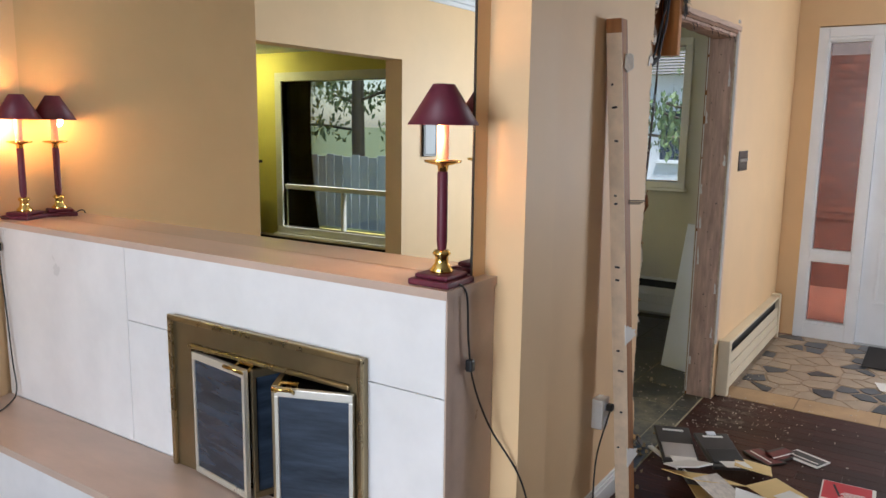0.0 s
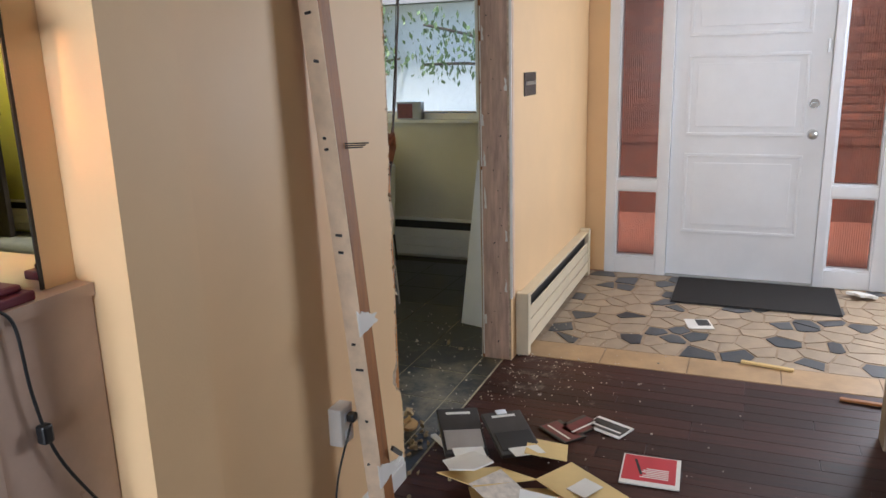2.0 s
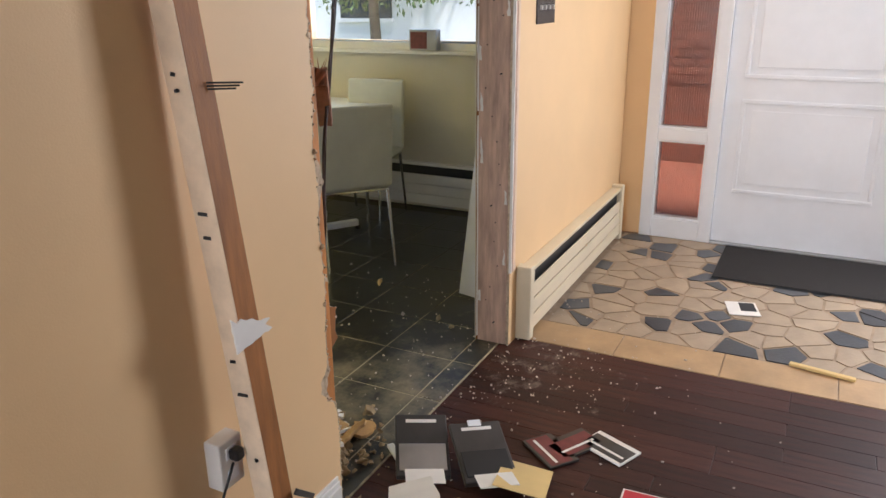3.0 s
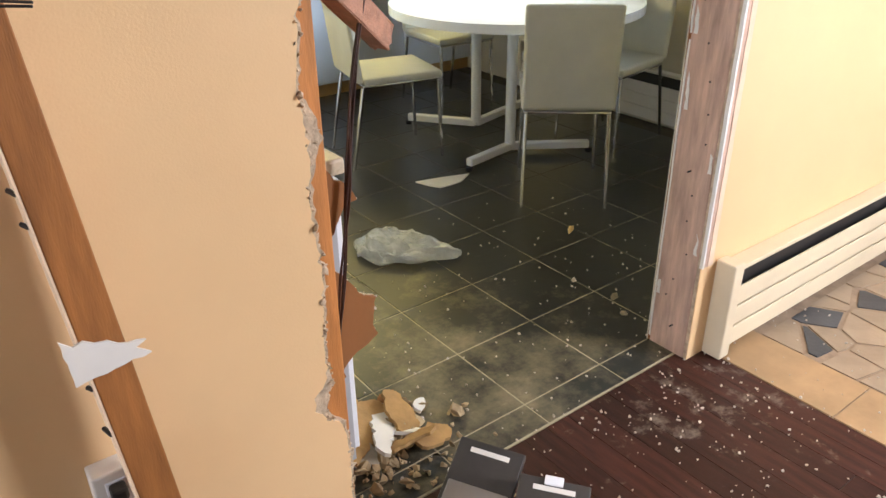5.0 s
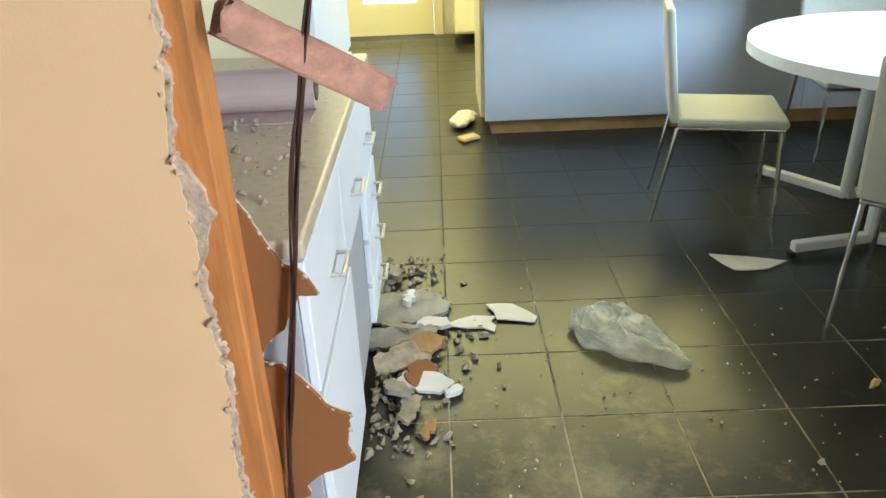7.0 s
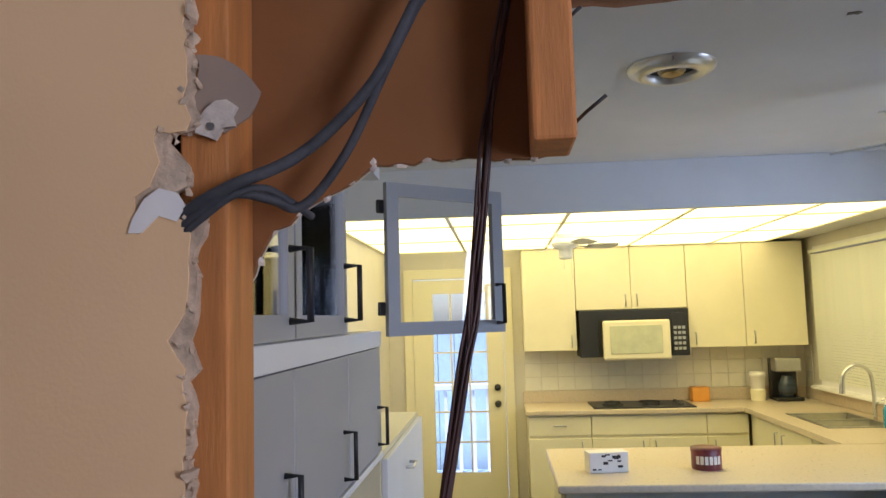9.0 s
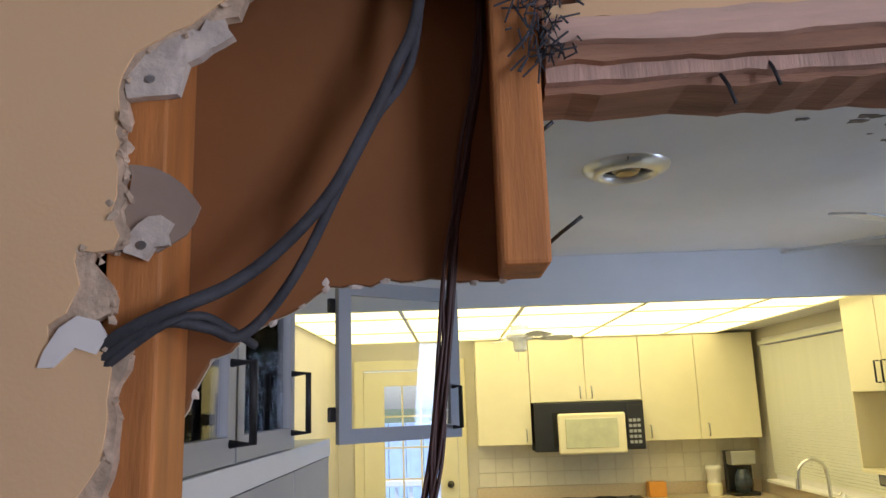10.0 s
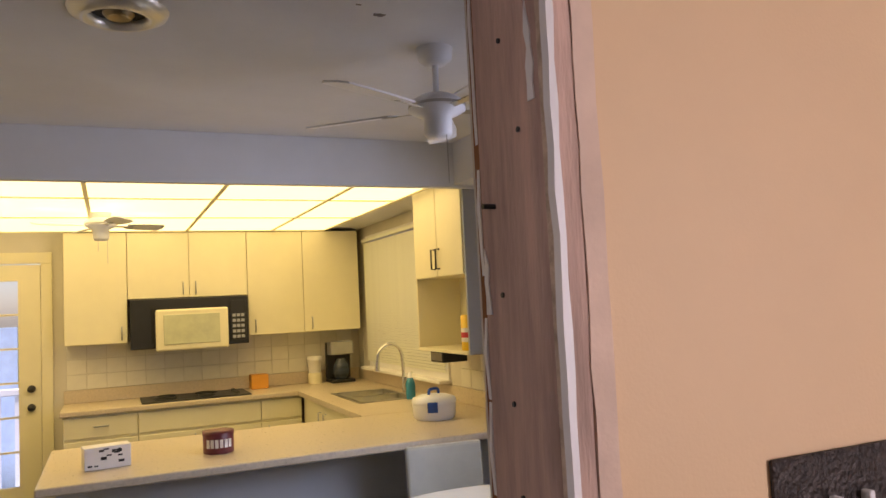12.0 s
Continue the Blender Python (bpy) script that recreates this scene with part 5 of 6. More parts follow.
for u0, u1 in ((0.02, 0.46), (0.462, 0.91), (0.912, 1.36)):
    part("lower_door", rel(box(B(), (-1.2645, u0 + 0.002, 1.345), (-1.247, u1 - 0.002, 1.633), 0.002), UPO), CABG, up)
    h = part("handle", rel(pull(B(), (-1.247, u1 - 0.06, 1.42), "z", (1, 0, 0), 0.1), UPO), BLACK, up)


def glazed(m):
    d = B()
    H = 0.45
    wall_with_holes(d, "y", -0.01, 0.01, 0, 0.43, 0, H, [(0.04, 0.39, 0.04, H - 0.04)])
    bmesh.ops.transform(d, matrix=m, verts=d.verts[:])
    g = part("glazed_door", rel(d, UPO), CABG, up, "grey framed glass door")
    p = part("pane", rel(box(B(), (0.038, -0.002, 0.038), (0.392, 0.002, H - 0.038), 0, m), UPO), DOORGL, g)
    p.visible_shadow = False
    part("handle", rel(tube(B(), [m @ Vector(v) for v in ((0.4, -0.01, 0.03), (0.4, -0.045, 0.03), (0.4, -0.045, 0.15), (0.4, -0.01, 0.15))], 0.007, 6), UPO), BLACK, g)
    for z in (0.08, 0.38):
        part("hinge", rel(box(B(), (-0.02, 0.008, z - 0.02), (0.03, 0.022, z + 0.02), 0.004, m), UPO), BLACK, g)


glazed(Matrix.Translation((-1.255, 0.03, 1.683)) @ Matrix.Rotation(radians(90), 4, "Z"))
glazed(Matrix.Translation((-1.255, 0.47, 1.683)) @ Matrix.Rotation(radians(90), 4, "Z"))
glazed(Matrix.Translation((-1.225, 1.37, 1.662)) @ Matrix.Rotation(radians(39), 4, "Z"))

# ---- dining set ----
tb = thing("dining_table", "white round dining table on a white metal base", "table", (1.06, 1.86, 0))
o = [(0.69 * math.cos(a * math.pi / 36), 0.67 * math.sin(a * math.pi / 36)) for a in range(72)]
part("tabletop", slab(B(), o, "z", 0.69, 0.735), TABLE, tb)
for (cx, cy), feet in (((-0.25, -0.26), ((-0.58, -0.32), (0.1, -0.5))), ((-0.14, 0.16), ((-0.38, 0.5), (0.4, 0.3)))):
    part("column", cyl(B(), (cx, cy, 0.05), (cx, cy, 0.69), 0.028), WHITE, tb)
    for fx, fy in feet:
        d = Vector((fx - cx, fy - cy))
        m = Matrix.Translation((cx, cy, 0.035)) @ Matrix.Rotation(math.atan2(d.y, d.x), 4, "Z")
        part("foot", box(B(), (0, -0.02, -0.012), (d.length, 0.02, 0.03), 0.008, m), WHITE, tb)
        part("glide", cyl(B(), (fx, fy, 0.0), (fx, fy, 0.024), 0.018, seg=10), BLACK, tb)
    part("brace", box(B(), (cx - 0.2, cy - 0.03, 0.665), (cx + 0.35, cy + 0.03, 0.689), 0.004), WHITE, tb)


def dining_chair(at, rz):
    c = thing("dining_chair", "cream leather dining chair with slim chrome legs", "chair", at, rz, "chairs round the table")
    part("seat", box(B(), (-0.2, -0.2, 0.425), (0.22, 0.2, 0.462), 0.014), LEATHER, c)
    bk = box(B(), (-0.235, -0.2, 0.44), (-0.2, 0.2, 0.89), 0.014)
    for v in bk.verts:
        v.co.x -= 0.05 * max(0, v.co.z - 0.46) / 0.4
    part("backrest", bk, LEATHER, c)
    part("seat_frame", box(B(), (-0.2, -0.192, 0.412), (0.212, 0.192, 0.4245), 0.003), CHROME, c)
    for x, y in ((-0.2, -0.18), (-0.2, 0.18), (0.2, -0.18), (0.2, 0.18)):
        part("leg", cyl(B(), (x, y, 0.413), (x * 1.08 - (0.06 if x < 0 else 0), y * 1.04, 0), 0.0105, 0.0085, seg=10), CHROME, c)
    return c


ch = dining_chair((0.34, 2.03, 0), -13)
for x, y, r in ((0.71, 1.13, 49), (1.37, 1.43, 190), (1.13, 2.55, -95)):
    copy_thing(ch, pose(x, y, 0, 0, 0, r))

# ---- outside ----
solid("ground", box(B(), (-400, -400, -0.4), (400, 400, -0.25)), GRASS, "grassy ground round the house", "ground", kind="structure")
solid("driveway", box(B(), (2.05, -6, -0.24), (9.5, 14, -0.16)), CONCRETE, "pale concrete drive before the house", "driveway", kind="structure")
solid("porch_floor", box(B(), (2.02, -3.0, -0.3), (4.295, 0.35, -0.06), 0.01), BRICK, "red brick porch floor before the front door", "porch", kind="structure")
nh = thing("neighbour_house", "pale sided house across the drive", "house", (13, 4, -0.25))
part("wall", box(B(), (0, -9, 0), (6, 9, 3.0)), SIDING, nh)
part("roof", slab(B(), [(-0.5, 3.0), (6.5, 3.0), (3, 4.6)], "y", -9.4, 9.4), mat("shingle", (0.2, 0.19, 0.18), 0.9), nh)
for y in (-6, -1, 4):
    w = part("window", box(B(), (-0.04, y, 1.1), (-0.002, y + 1.4, 2.2)), SMOKE, nh)
    part("sill", box(B(), (-0.1, y - 0.05, 1.02), (-0.002, y + 1.45, 1.1)), SIDING, w)


def brick_wall(name, x0, x1, axis, c, z1, label, rows, deep=0.09):
    """A brick wall along x (axis 'y') or y (axis 'x') with its face at c."""
    w = thing(name, label, "brick wall", (0, 0, 0), kind="structure")
    core = (x0, c + 0.01, -0.25) if axis == "y" else (c + 0.01, x0, -0.25)
    far = (x1, c + 0.2, z1) if axis == "y" else (c + 0.2, x1, z1)
    part("core", box(B(), core, far), MORTAR if deep > 0.1 else BRICK, w)
    me = mesh_of("brick", box(B(), (0, 0, 0), (0.2, 0.09, 0.062)) if axis == "y" else box(B(), (0, 0, 0), (deep, 0.2, 0.062)), BRICK)
    for j in range(rows):
        z = z1 - 0.075 * (j + 1)
        u = x0 - (0.105 if j % 2 else 0)
        while u + 0.2 < x1 + 0.05:
            if u >= x0 - 0.001:
                piece("brick", me, w, (u, c, z) if axis == "y" else (c, u, z))
            u += 0.211
    return w


brick_wall("porch_wall", -3.0, 0.4, "x", 4.3, 2.3, "red brick porch wall outside the front door", 22)
# bricks beside the den window
brick_wall("brick_return", 7.95, 10.0, "x", -10.15, 2.9, "red brick house corner with ivy", 30, 0.21)
fence = thing("garden_fence", "weathered grey board fence in the garden", "fence", (-10.6, 5.5, -0.25))
for i in range(46):
    part("board", box(B(), (0, -1 + i * 0.19, 0.02), (0.025, -1 + i * 0.19 + 0.17, 1.25 + 0.02 * (i % 3)), 0.004), FENCE, fence)
for z in (0.3, 1.05):
    part("rail", box(B(), (-0.04, -1.1, z), (-0.002, 7.8, z + 0.09)), FENCE, fence)


def tree(at, h, spread, seed, label):
    rnd = random.Random(seed)
    t = thing("tree", label, "tree", at)
    tr = B()
    tube(tr, curve([(0, 0, 0), (rnd.uniform(-0.1, 0.1), 0.05, h * 0.35), (rnd.uniform(-0.2, 0.2), 0, h * 0.7), (0, 0, h)]), 0.13, 8)
    for v in tr.verts:
        f = 1 - 0.8 * v.co.z / h
        v.co.x, v.co.y = v.co.x * f, v.co.y * f
    lm = []
    for i in range(16):
        z = h * rnd.uniform(0.2, 0.95)
        a, l = rnd.uniform(0, 6.28), spread * (1.1 - z / h) * rnd.uniform(0.7, 1.2)
        e = Vector((math.cos(a) * l, math.sin(a) * l, z + l * rnd.uniform(-0.15, 0.3)))
        tube(tr, [(0, 0, z), tuple(Vector((0, 0, z)).lerp(e, 0.5) + Vector((0, 0, 0.05))), tuple(e)], 0.03, 5)
        lm.append((Vector((0, 0, z)), e))
    part("trunk", tr, BARK, t)
    verts, faces = [], []
    for p, e in lm:
        for k in range(150):
            c = p.lerp(e, rnd.uniform(0.25, 1.08)) + Vector((rnd.gauss(0, 0.22), rnd.gauss(0, 0.22), rnd.gauss(0, 0.16)))
            n = Euler((rnd.uniform(0, 6), rnd.uniform(0, 6), 0)).to_matrix()
            s = rnd.uniform(0.04, 0.1)
            i = len(verts)
            verts += [c + n @ Vector(q) * s for q in ((-1, 0, 0), (0, -0.45, 0), (1.2, 0, 0.1), (0, 0.45, 0))]
            faces.append((i, i + 1, i + 2, i + 3))
    me = bpy.data.meshes.new("crown")
    me.from_pydata(verts, [], faces)
    me.materials.append(LEAF)
    ob = new("crown", me)
    ob.parent = t


for i, (x, y, h, s) in enumerate(((-11.6, 8.0, 6.5, 1.9), (-13.5, 9.6, 7.5, 2.2), (-12.0, 11.0, 6.0, 1.8), (-15, 8.0, 8, 2.5), (-14, 12.5, 7, 2.2), (-16.5, 11, 8, 2.6), (-12.6, 6.4, 6, 1.7), (10.5, 3.0, 6.5, 2.4), (11.5, 7.5, 6, 2.2))):
    tree((x, y, -0.25), h, s, i, "leafy garden tree behind the fence" if x < 0 else "leafy tree across the drive")
# made-up deck and screen: their pale blue stands for bluish daylight in the door
dk = thing("deck_rail", "deck rail with pale blue boards added as bright daylight behind the back door", "railing", (-1.3, 8.2, -0.2))
part("deck", box(B(), (-2.5, -1.75, 0), (2.5, 0.2, 0.1)), mat("daylight_deck", (0.5, 0.66, 0.9), 0.6), dk)
for i in range(24):
    part("screen_board", box(B(), (-2.5 + i * 0.21, 0.5, 0), (-2.3 + i * 0.21, 0.53, 1.75), 0.004), mat("daylight_blue", (0.55, 0.72, 0.95), 0.6) if i == 0 else bpy.data.materials["daylight_blue"], dk)
part("top_rail", box(B(), (-2.5, 0, 1.05), (2.5, 0.1, 1.12), 0.01), SIDING, dk)
for i in range(30):
    part("baluster", box(B(), (-2.45 + i * 0.165, 0.03, 0.1), (-2.41 + i * 0.165, 0.07, 1.05)), SIDING, dk)

# ---- den things ----
sd = thing("dark_headboard", "tall dark brown panel standing in the den", "panel", (-6.46, 5.45, 0))
part("panel", box(B(), (-0.03, -0.3, 0), (0.03, 0.3, 1.12), 0.01), mat("dark_wood", (0.05, 0.035, 0.028), 0.5), sd)
part("cap", box(B(), (-0.05, -0.33, 1.12), (0.05, 0.33, 1.15), 0.008), mat("dark_cap", (0.06, 0.04, 0.03), 0.5), sd)
tl = thing("tube_light", "glowing strip light on the den ceiling", "lamp", (-6.21, 5.6, 2.299))
part("tube", box(B(), (-0.05, -0.6, -0.05), (0.05, 0.6, -0.012), 0.01), glow("tube", (1, 0.9, 0.35), 22), tl)
part("tray", box(B(), (-0.07, -0.62, -0.012), (0.07, 0.62, 0), 0.002), TRIM, tl)
pf = thing("picture_frame", "small dark framed picture on the cream wall", "picture", (-5.13, 1.942, 1.46))
part("frame", box(B(), (-0.08, -0.018, -0.13), (0.08, 0, 0.13), 0.004), BLACK, pf)
part("print", box(B(), (-0.06, -0.0195, -0.11), (0.06, -0.0182, 0.11)), CABG, pf)

# ---- broken timber and wires in the opening ----
bm_ = thing("broken_beam", "split pinkish timber rail hanging in the opening", "timber", (-1.12, -0.06, 1.235))
d = Vector((0.165, 0.11, -0.123))
m = Matrix.Translation((0, 0.0, 0)) @ d.to_track_quat("X", "Z").to_matrix().to_4x4()
bb = box(B(), (0, -0.019, -0.026), (d.length + 0.02, 0.019, 0.026), 0.003)
bmesh.ops.subdivide_edges(bb, edges=bb.edges[:], cuts=3)
rnd = random.Random(4)
for v in bb.verts:
    if v.co.x > d.length - 0.02 or v.co.x < 0.01:
        v.co.x += rnd.uniform(-0.012, 0.012)
    v.co += Vector((0, rnd.uniform(-0.0015, 0.0015), rnd.uniform(-0.002, 0.002)))
bmesh.ops.transform(bb, matrix=m, verts=bb.verts[:])
part("rail", bb, PINKW, bm_)
sp_ = B()
for i in range(3):
    cyl(sp_, (rnd.uniform(-0.01, 0.01), rnd.uniform(-0.02, 0.02), 0.01), ( rnd.uniform(-0.02, 0.03), rnd.uniform(-0.03, 0.03), 0.04 + 0.02 * rnd.random()), 0.0025, 0.0004, seg=5)
part("splinter", sp_, PINKW, bm_)
wr = thing("brown_wires", "bundle of thin brown wires hanging down the opening", "wire", (-0.82, -0.05, 2.2))
for k in range(8):
    r_ = random.Random(k)
    j = lambda s=0.006: r_.uniform(-s, s)
    line = ((-0.866, 2.2), (-0.872, 2.1), (-0.89, 2.0), (-0.908, 1.89), (-0.924, 1.735), (-0.942, 1.64), (-0.99, 1.376), (-1.03, 1.19), (-1.065, 1.02), (-1.093, 0.82), (-1.12, 0.635), (-1.142, 0.5), (-1.15, 0.37), (-1.15, 0.2))
    pts = [(x + j(0.006), -0.02 + j(0.005), z) for x, z in line]
    part("strand", rel(tube(B(), curve(pts), 0.0019, 5), (-0.82, -0.05, 2.2)), CORD, wr)
cb_ = thing("grey_cables", "old cloth-covered grey cables looped through the stud", "cable", (-1.13, -0.14, 1.84))
for pts, r in (([(-1.214, -0.078, 1.81), (-1.19, -0.092, 1.826), (-1.148, -0.1, 1.844), (-1.098, -0.085, 1.868), (-1.058, -0.075, 1.901), (-1.015, -0.07, 1.95), (-0.984, -0.07, 2.005), (-0.955, -0.065, 2.07), (-0.93, -0.06, 2.14), (-0.92, -0.05, 2.3)], 0.0062),
               ([(-1.214, -0.078, 1.8), (-1.192, -0.09, 1.815), (-1.152, -0.096, 1.836), (-1.12, -0.07, 1.833), (-1.1, -0.055, 1.826), (-1.075, -0.05, 1.846), (-1.043, -0.05, 1.892), (-1.01, -0.05, 1.96), (-0.976, -0.05, 2.027), (-0.936, -0.05, 2.1), (-0.92, -0.045, 2.3)], 0.0052),
               ([(-1.214, -0.078, 1.795), (-1.192, -0.09, 1.808), (-1.15, -0.098, 1.834), (-1.125, -0.08, 1.843), (-1.105, -0.055, 1.832), (-1.09, -0.03, 1.82)], 0.004)):
    part("cable", rel(tube(B(), curve(pts), r, 8), (-1.13, -0.14, 1.84)), CABLE, cb_)

# ---- rubble and litter ----


def chunk(bm, c, s, seed, flat=1.0):
    r_ = random.Random(seed)
    k = bmesh.ops.create_icosphere(bm, subdivisions=1, radius=s, matrix=Matrix.LocRotScale(c, Euler((r_.random() * 6, r_.random() * 6, r_.random() * 6)), (1, r_.uniform(0.5, 1), flat)))
    for v in k["verts"]:
        v.co += Vector((r_.gauss(0, s * 0.15), r_.gauss(0, s * 0.15), r_.gauss(0, s * 0.1)))
        v.co.z = max(v.co.z, 0.0012)


def scrap(name, at, rz, outline, th, material, label, category, tilt=(0, 0), group="", lift=0.0):
    b = slab(B(), outline, "z", 0, th)
    bmesh.ops.subdivide_edges(b, edges=[e for e in b.edges], cuts=1)
    bmesh.ops.transform(b, matrix=Euler((radians(tilt[0]), radians(tilt[1]), 0)).to_matrix().to_4x4(), verts=b.verts[:])
    zm = min(v.co.z for v in b.verts)
    bmesh.ops.translate(b, vec=(0, 0, -zm), verts=b.verts[:])
    return solid(name, b, material, label, category, group, at=(at[0], at[1], 0.002 + lift), rz=rz)


rub = B()
rnd = random.Random(11)
for i in range(420):
    y = rnd.uniform(0.5, 1.65)
    x = max(-1.08, -1.02 + rnd.gauss(0, 0.075 + 0.05 * (0.7 < y < 1.2)))
    chunk(rub, (x, y, 0.005), rnd.choice((0.004, 0.006, 0.009, 0.014, 0.02)), i, 0.45)
solid("rubble", rub, RUBBLE, "heap of broken plaster crumbs on the tiles", "rubble", kind="stuff")
rub = B()
for i in range(260):
    a, r = rnd.uniform(0, 6.28), abs(rnd.gauss(0, 0.17))
    chunk(rub, (-1.0 + r * math.cos(a) * 0.9, 0.08 + r * math.sin(a) * 0.9, 0.006), rnd.uniform(0.003, 0.014), 900 + i, 0.5)
for i in range(70):
    chunk(rub, (-0.97 + rnd.gauss(0, 0.1), 0.12 + rnd.gauss(0, 0.07), 0.012), rnd.uniform(0.012, 0.032), 2500 + i, 0.18)
solid("rubble", rub, DUST, "heap of tan plaster crumbs in the broken opening", "rubble", kind="stuff")
cr = B()
for i in range(420):
    x, y = rnd.uniform(-1.0, 0.6), rnd.gauss(0.1, 0.55)
    if y < -1.6 or y > 2:
        continue
    chunk(cr, (x, y, 0.003), rnd.choice((0.002, 0.003, 0.004, 0.006)), 5000 + i, 0.6)
for i in range(130):
    chunk(cr, (rnd.uniform(-0.5, 0.14), -0.12 - abs(rnd.gauss(0, 0.35)), 0.003), rnd.choice((0.002, 0.003, 0.005)), 7000 + i, 0.6)
solid("plaster_crumbs", cr, GYPSUM, "scattered pale plaster crumbs on the floor", "crumbs", kind="stuff")
for i, (x, y, s, mtl, lb) in enumerate(((0.366, 0.717, 0.022, ENVEL, "yellowish plaster lump on the tiles"), (0.1, 0.24, 0.018, RUBBLE, "grey plaster lump by the jamb"), (0.05, 0.15, 0.014, RUBBLE, "grey plaster lump by the jamb"), (0.08, 0.42, 0.014, GYPSUM, "small plaster lump on the tiles"))):
    c = B()
    chunk(c, (0, 0, s * 0.6), s, 40 + i, 0.7)
    solid("plaster_lump", c, mtl, lb, "plaster lump", "plaster lumps", at=(x, y, 0.001))
q = random.Random(21)
# broken board pieces: place, turn, half length, half width, thickness, tilt
for x, y, r, a, b, th, tl_, mtl, lb in (
        (-1.0, 1.24, 12, 0.16, 0.11, 0.012, (1, 2), BOARDG, "dusty grey plasterboard sheet on the tiles"),
        (-0.99, 1.29, 70, 0.055, 0.025, 0.03, (4, 6), CARDW, "pale block of broken plaster"),
        (-1.0, 1.06, 12, 0.13, 0.05, 0.013, (9, 3), BOARDG, "long grey plasterboard strip on the heap"),
        (-0.9, 1.13, -22, 0.06, 0.03, 0.014, (6, -5), CARDW, "small pale plasterboard scrap"),
        (-1.0, 0.92, 38, 0.12, 0.05, 0.012, (16, 8), RUBBLE, "dirty plasterboard scrap on the heap"),
        (-0.96, 0.98, 18, 0.1, 0.045, 0.012, (14, -6), TAN, "tan-faced plasterboard scrap on the heap"),
        (-0.95, 0.85, 48, 0.06, 0.04, 0.01, (18, 4), PAPER, "brown-backed plasterboard scrap on the heap"),
        (-0.93, 0.81, -18, 0.085, 0.045, 0.01, (5, 3), CARDW, "cream plasterboard scrap on the tiles"),
        (-0.85, 0.76, 30, 0.03, 0.015, 0.018, (5, 3), CARDW, "small chip of plaster"),
        (-1.02, 0.76, 100, 0.08, 0.035, 0.012, (12, 20), BOARDG, "upright grey plasterboard scrap"),
        (-0.92, 0.6, 62, 0.045, 0.02, 0.01, (8, 3), TAN, "tan paper scrap on the tiles"),
        (-1.05, 1.5, 80, 0.07, 0.03, 0.012, (5, 12), RUBBLE, "dirty plasterboard scrap by the drawers"),
        (-1.0, 0.17, 35, 0.13, 0.055, 0.011, (22, 6), TAN, "tan board scrap leaning on the crumb heap"),
        (-0.95, 0.15, 58, 0.14, 0.03, 0.011, (14, 10), CARDW, "long cream board strip on the crumb heap"),
        (-0.88, 0.16, 80, 0.09, 0.045, 0.011, (20, -12), TAN, "bent tan board scrap"),
        (-0.92, 0.24, 24, 0.11, 0.02, 0.011, (10, 4), PAPER, "brown board strip on the crumb heap"),
        (-0.98, 0.26, 62, 0.1, 0.022, 0.01, (18, 10), TAN, "narrow tan board sliver on the heap"),
        (-0.9, 0.1, 130, 0.07, 0.025, 0.01, (24, 6), CARDW, "cream board sliver on the heap"),
        (-1.04, 0.2, 84, 0.09, 0.03, 0.011, (30, 4), PAPER, "steep brown board scrap by the stud"),
        (-0.94, 0.06, 160, 0.1, 0.02, 0.01, (12, 14), TAN, "thin tan board strip on the heap"),
        (-0.8, 0.18, 40, 0.035, 0.018, 0.01, (10, 8), CARDW, "small cream board chip"),
        (-0.98, 0.68, 75, 0.07, 0.03, 0.012, (14, 6), RUBBLE, "dirty board scrap by the drawers"),
        (-1.03, 1.12, 150, 0.08, 0.035, 0.012, (18, 5), RUBBLE, "dirty board scrap in the rubble"),
        (-0.92, 1.02, 25, 0.05, 0.025, 0.012, (12, 9), BOARDG, "grey board scrap in the rubble"),
        (-1.06, 0.1, -30, 0.08, 0.04, 0.011, (15, 10), BOARDG, "grey board scrap by the stud"),
        (-0.85, 0.05, 10, 0.06, 0.04, 0.011, (8, 8), TAN, "tan board scrap beside the heap")):
    o = jag([(-a, -b * q.uniform(0.5, 1)), (a * q.uniform(-0.5, 0.2), -b), (a * q.uniform(0.6, 1), -b * q.uniform(0.1, 0.9)), (a, b * q.uniform(-0.2, 0.5)), (a * q.uniform(0.1, 0.6), b), (-a * 0.8, b * q.uniform(0.5, 1)), (-a, -b * 0.3)], 0.014, 0.0045, int(x * -997 + y * 91))
    scrap("board_scrap", (x, y, 0), r, o, th, mtl, lb, "plasterboard scrap", tl_, "plasterboard scraps", 0.004)
for x, y, o in ((-0.64, 1.2, [(-0.082, 0.055), (-0.04, 0.06), (0.01, 0.057), (0.06, 0.01), (0.09, -0.03), (0.075, -0.07), (0.02, -0.055), (-0.03, -0.045), (-0.05, -0.046), (-0.055, 0.0)]),
                (-0.77, 1.13, [(-0.096, 0.0), (-0.05, 0.035), (0.0, 0.057), (0.08, 0.052), (0.06, 0.02), (0.075, -0.01), (0.067, -0.045), (0.03, -0.02), (-0.03, -0.02)])):
    scrap("white_shard", (x, y, 0), 0, o, 0.005, CARDW, "white curved shard lying on the tiles", "shard", (0, 2), "white shards")
scrap("white_shard", (0.3, 1.5, 0), 0, [(-0.124, 0.078), (0.02, 0.04), (0.146, -0.004), (0.054, -0.058), (-0.02, -0.062), (-0.072, -0.056), (-0.1, 0.0)], 0.006, CARDW, "white curved shard by the table foot", "shard", (0, 0), "white shards")
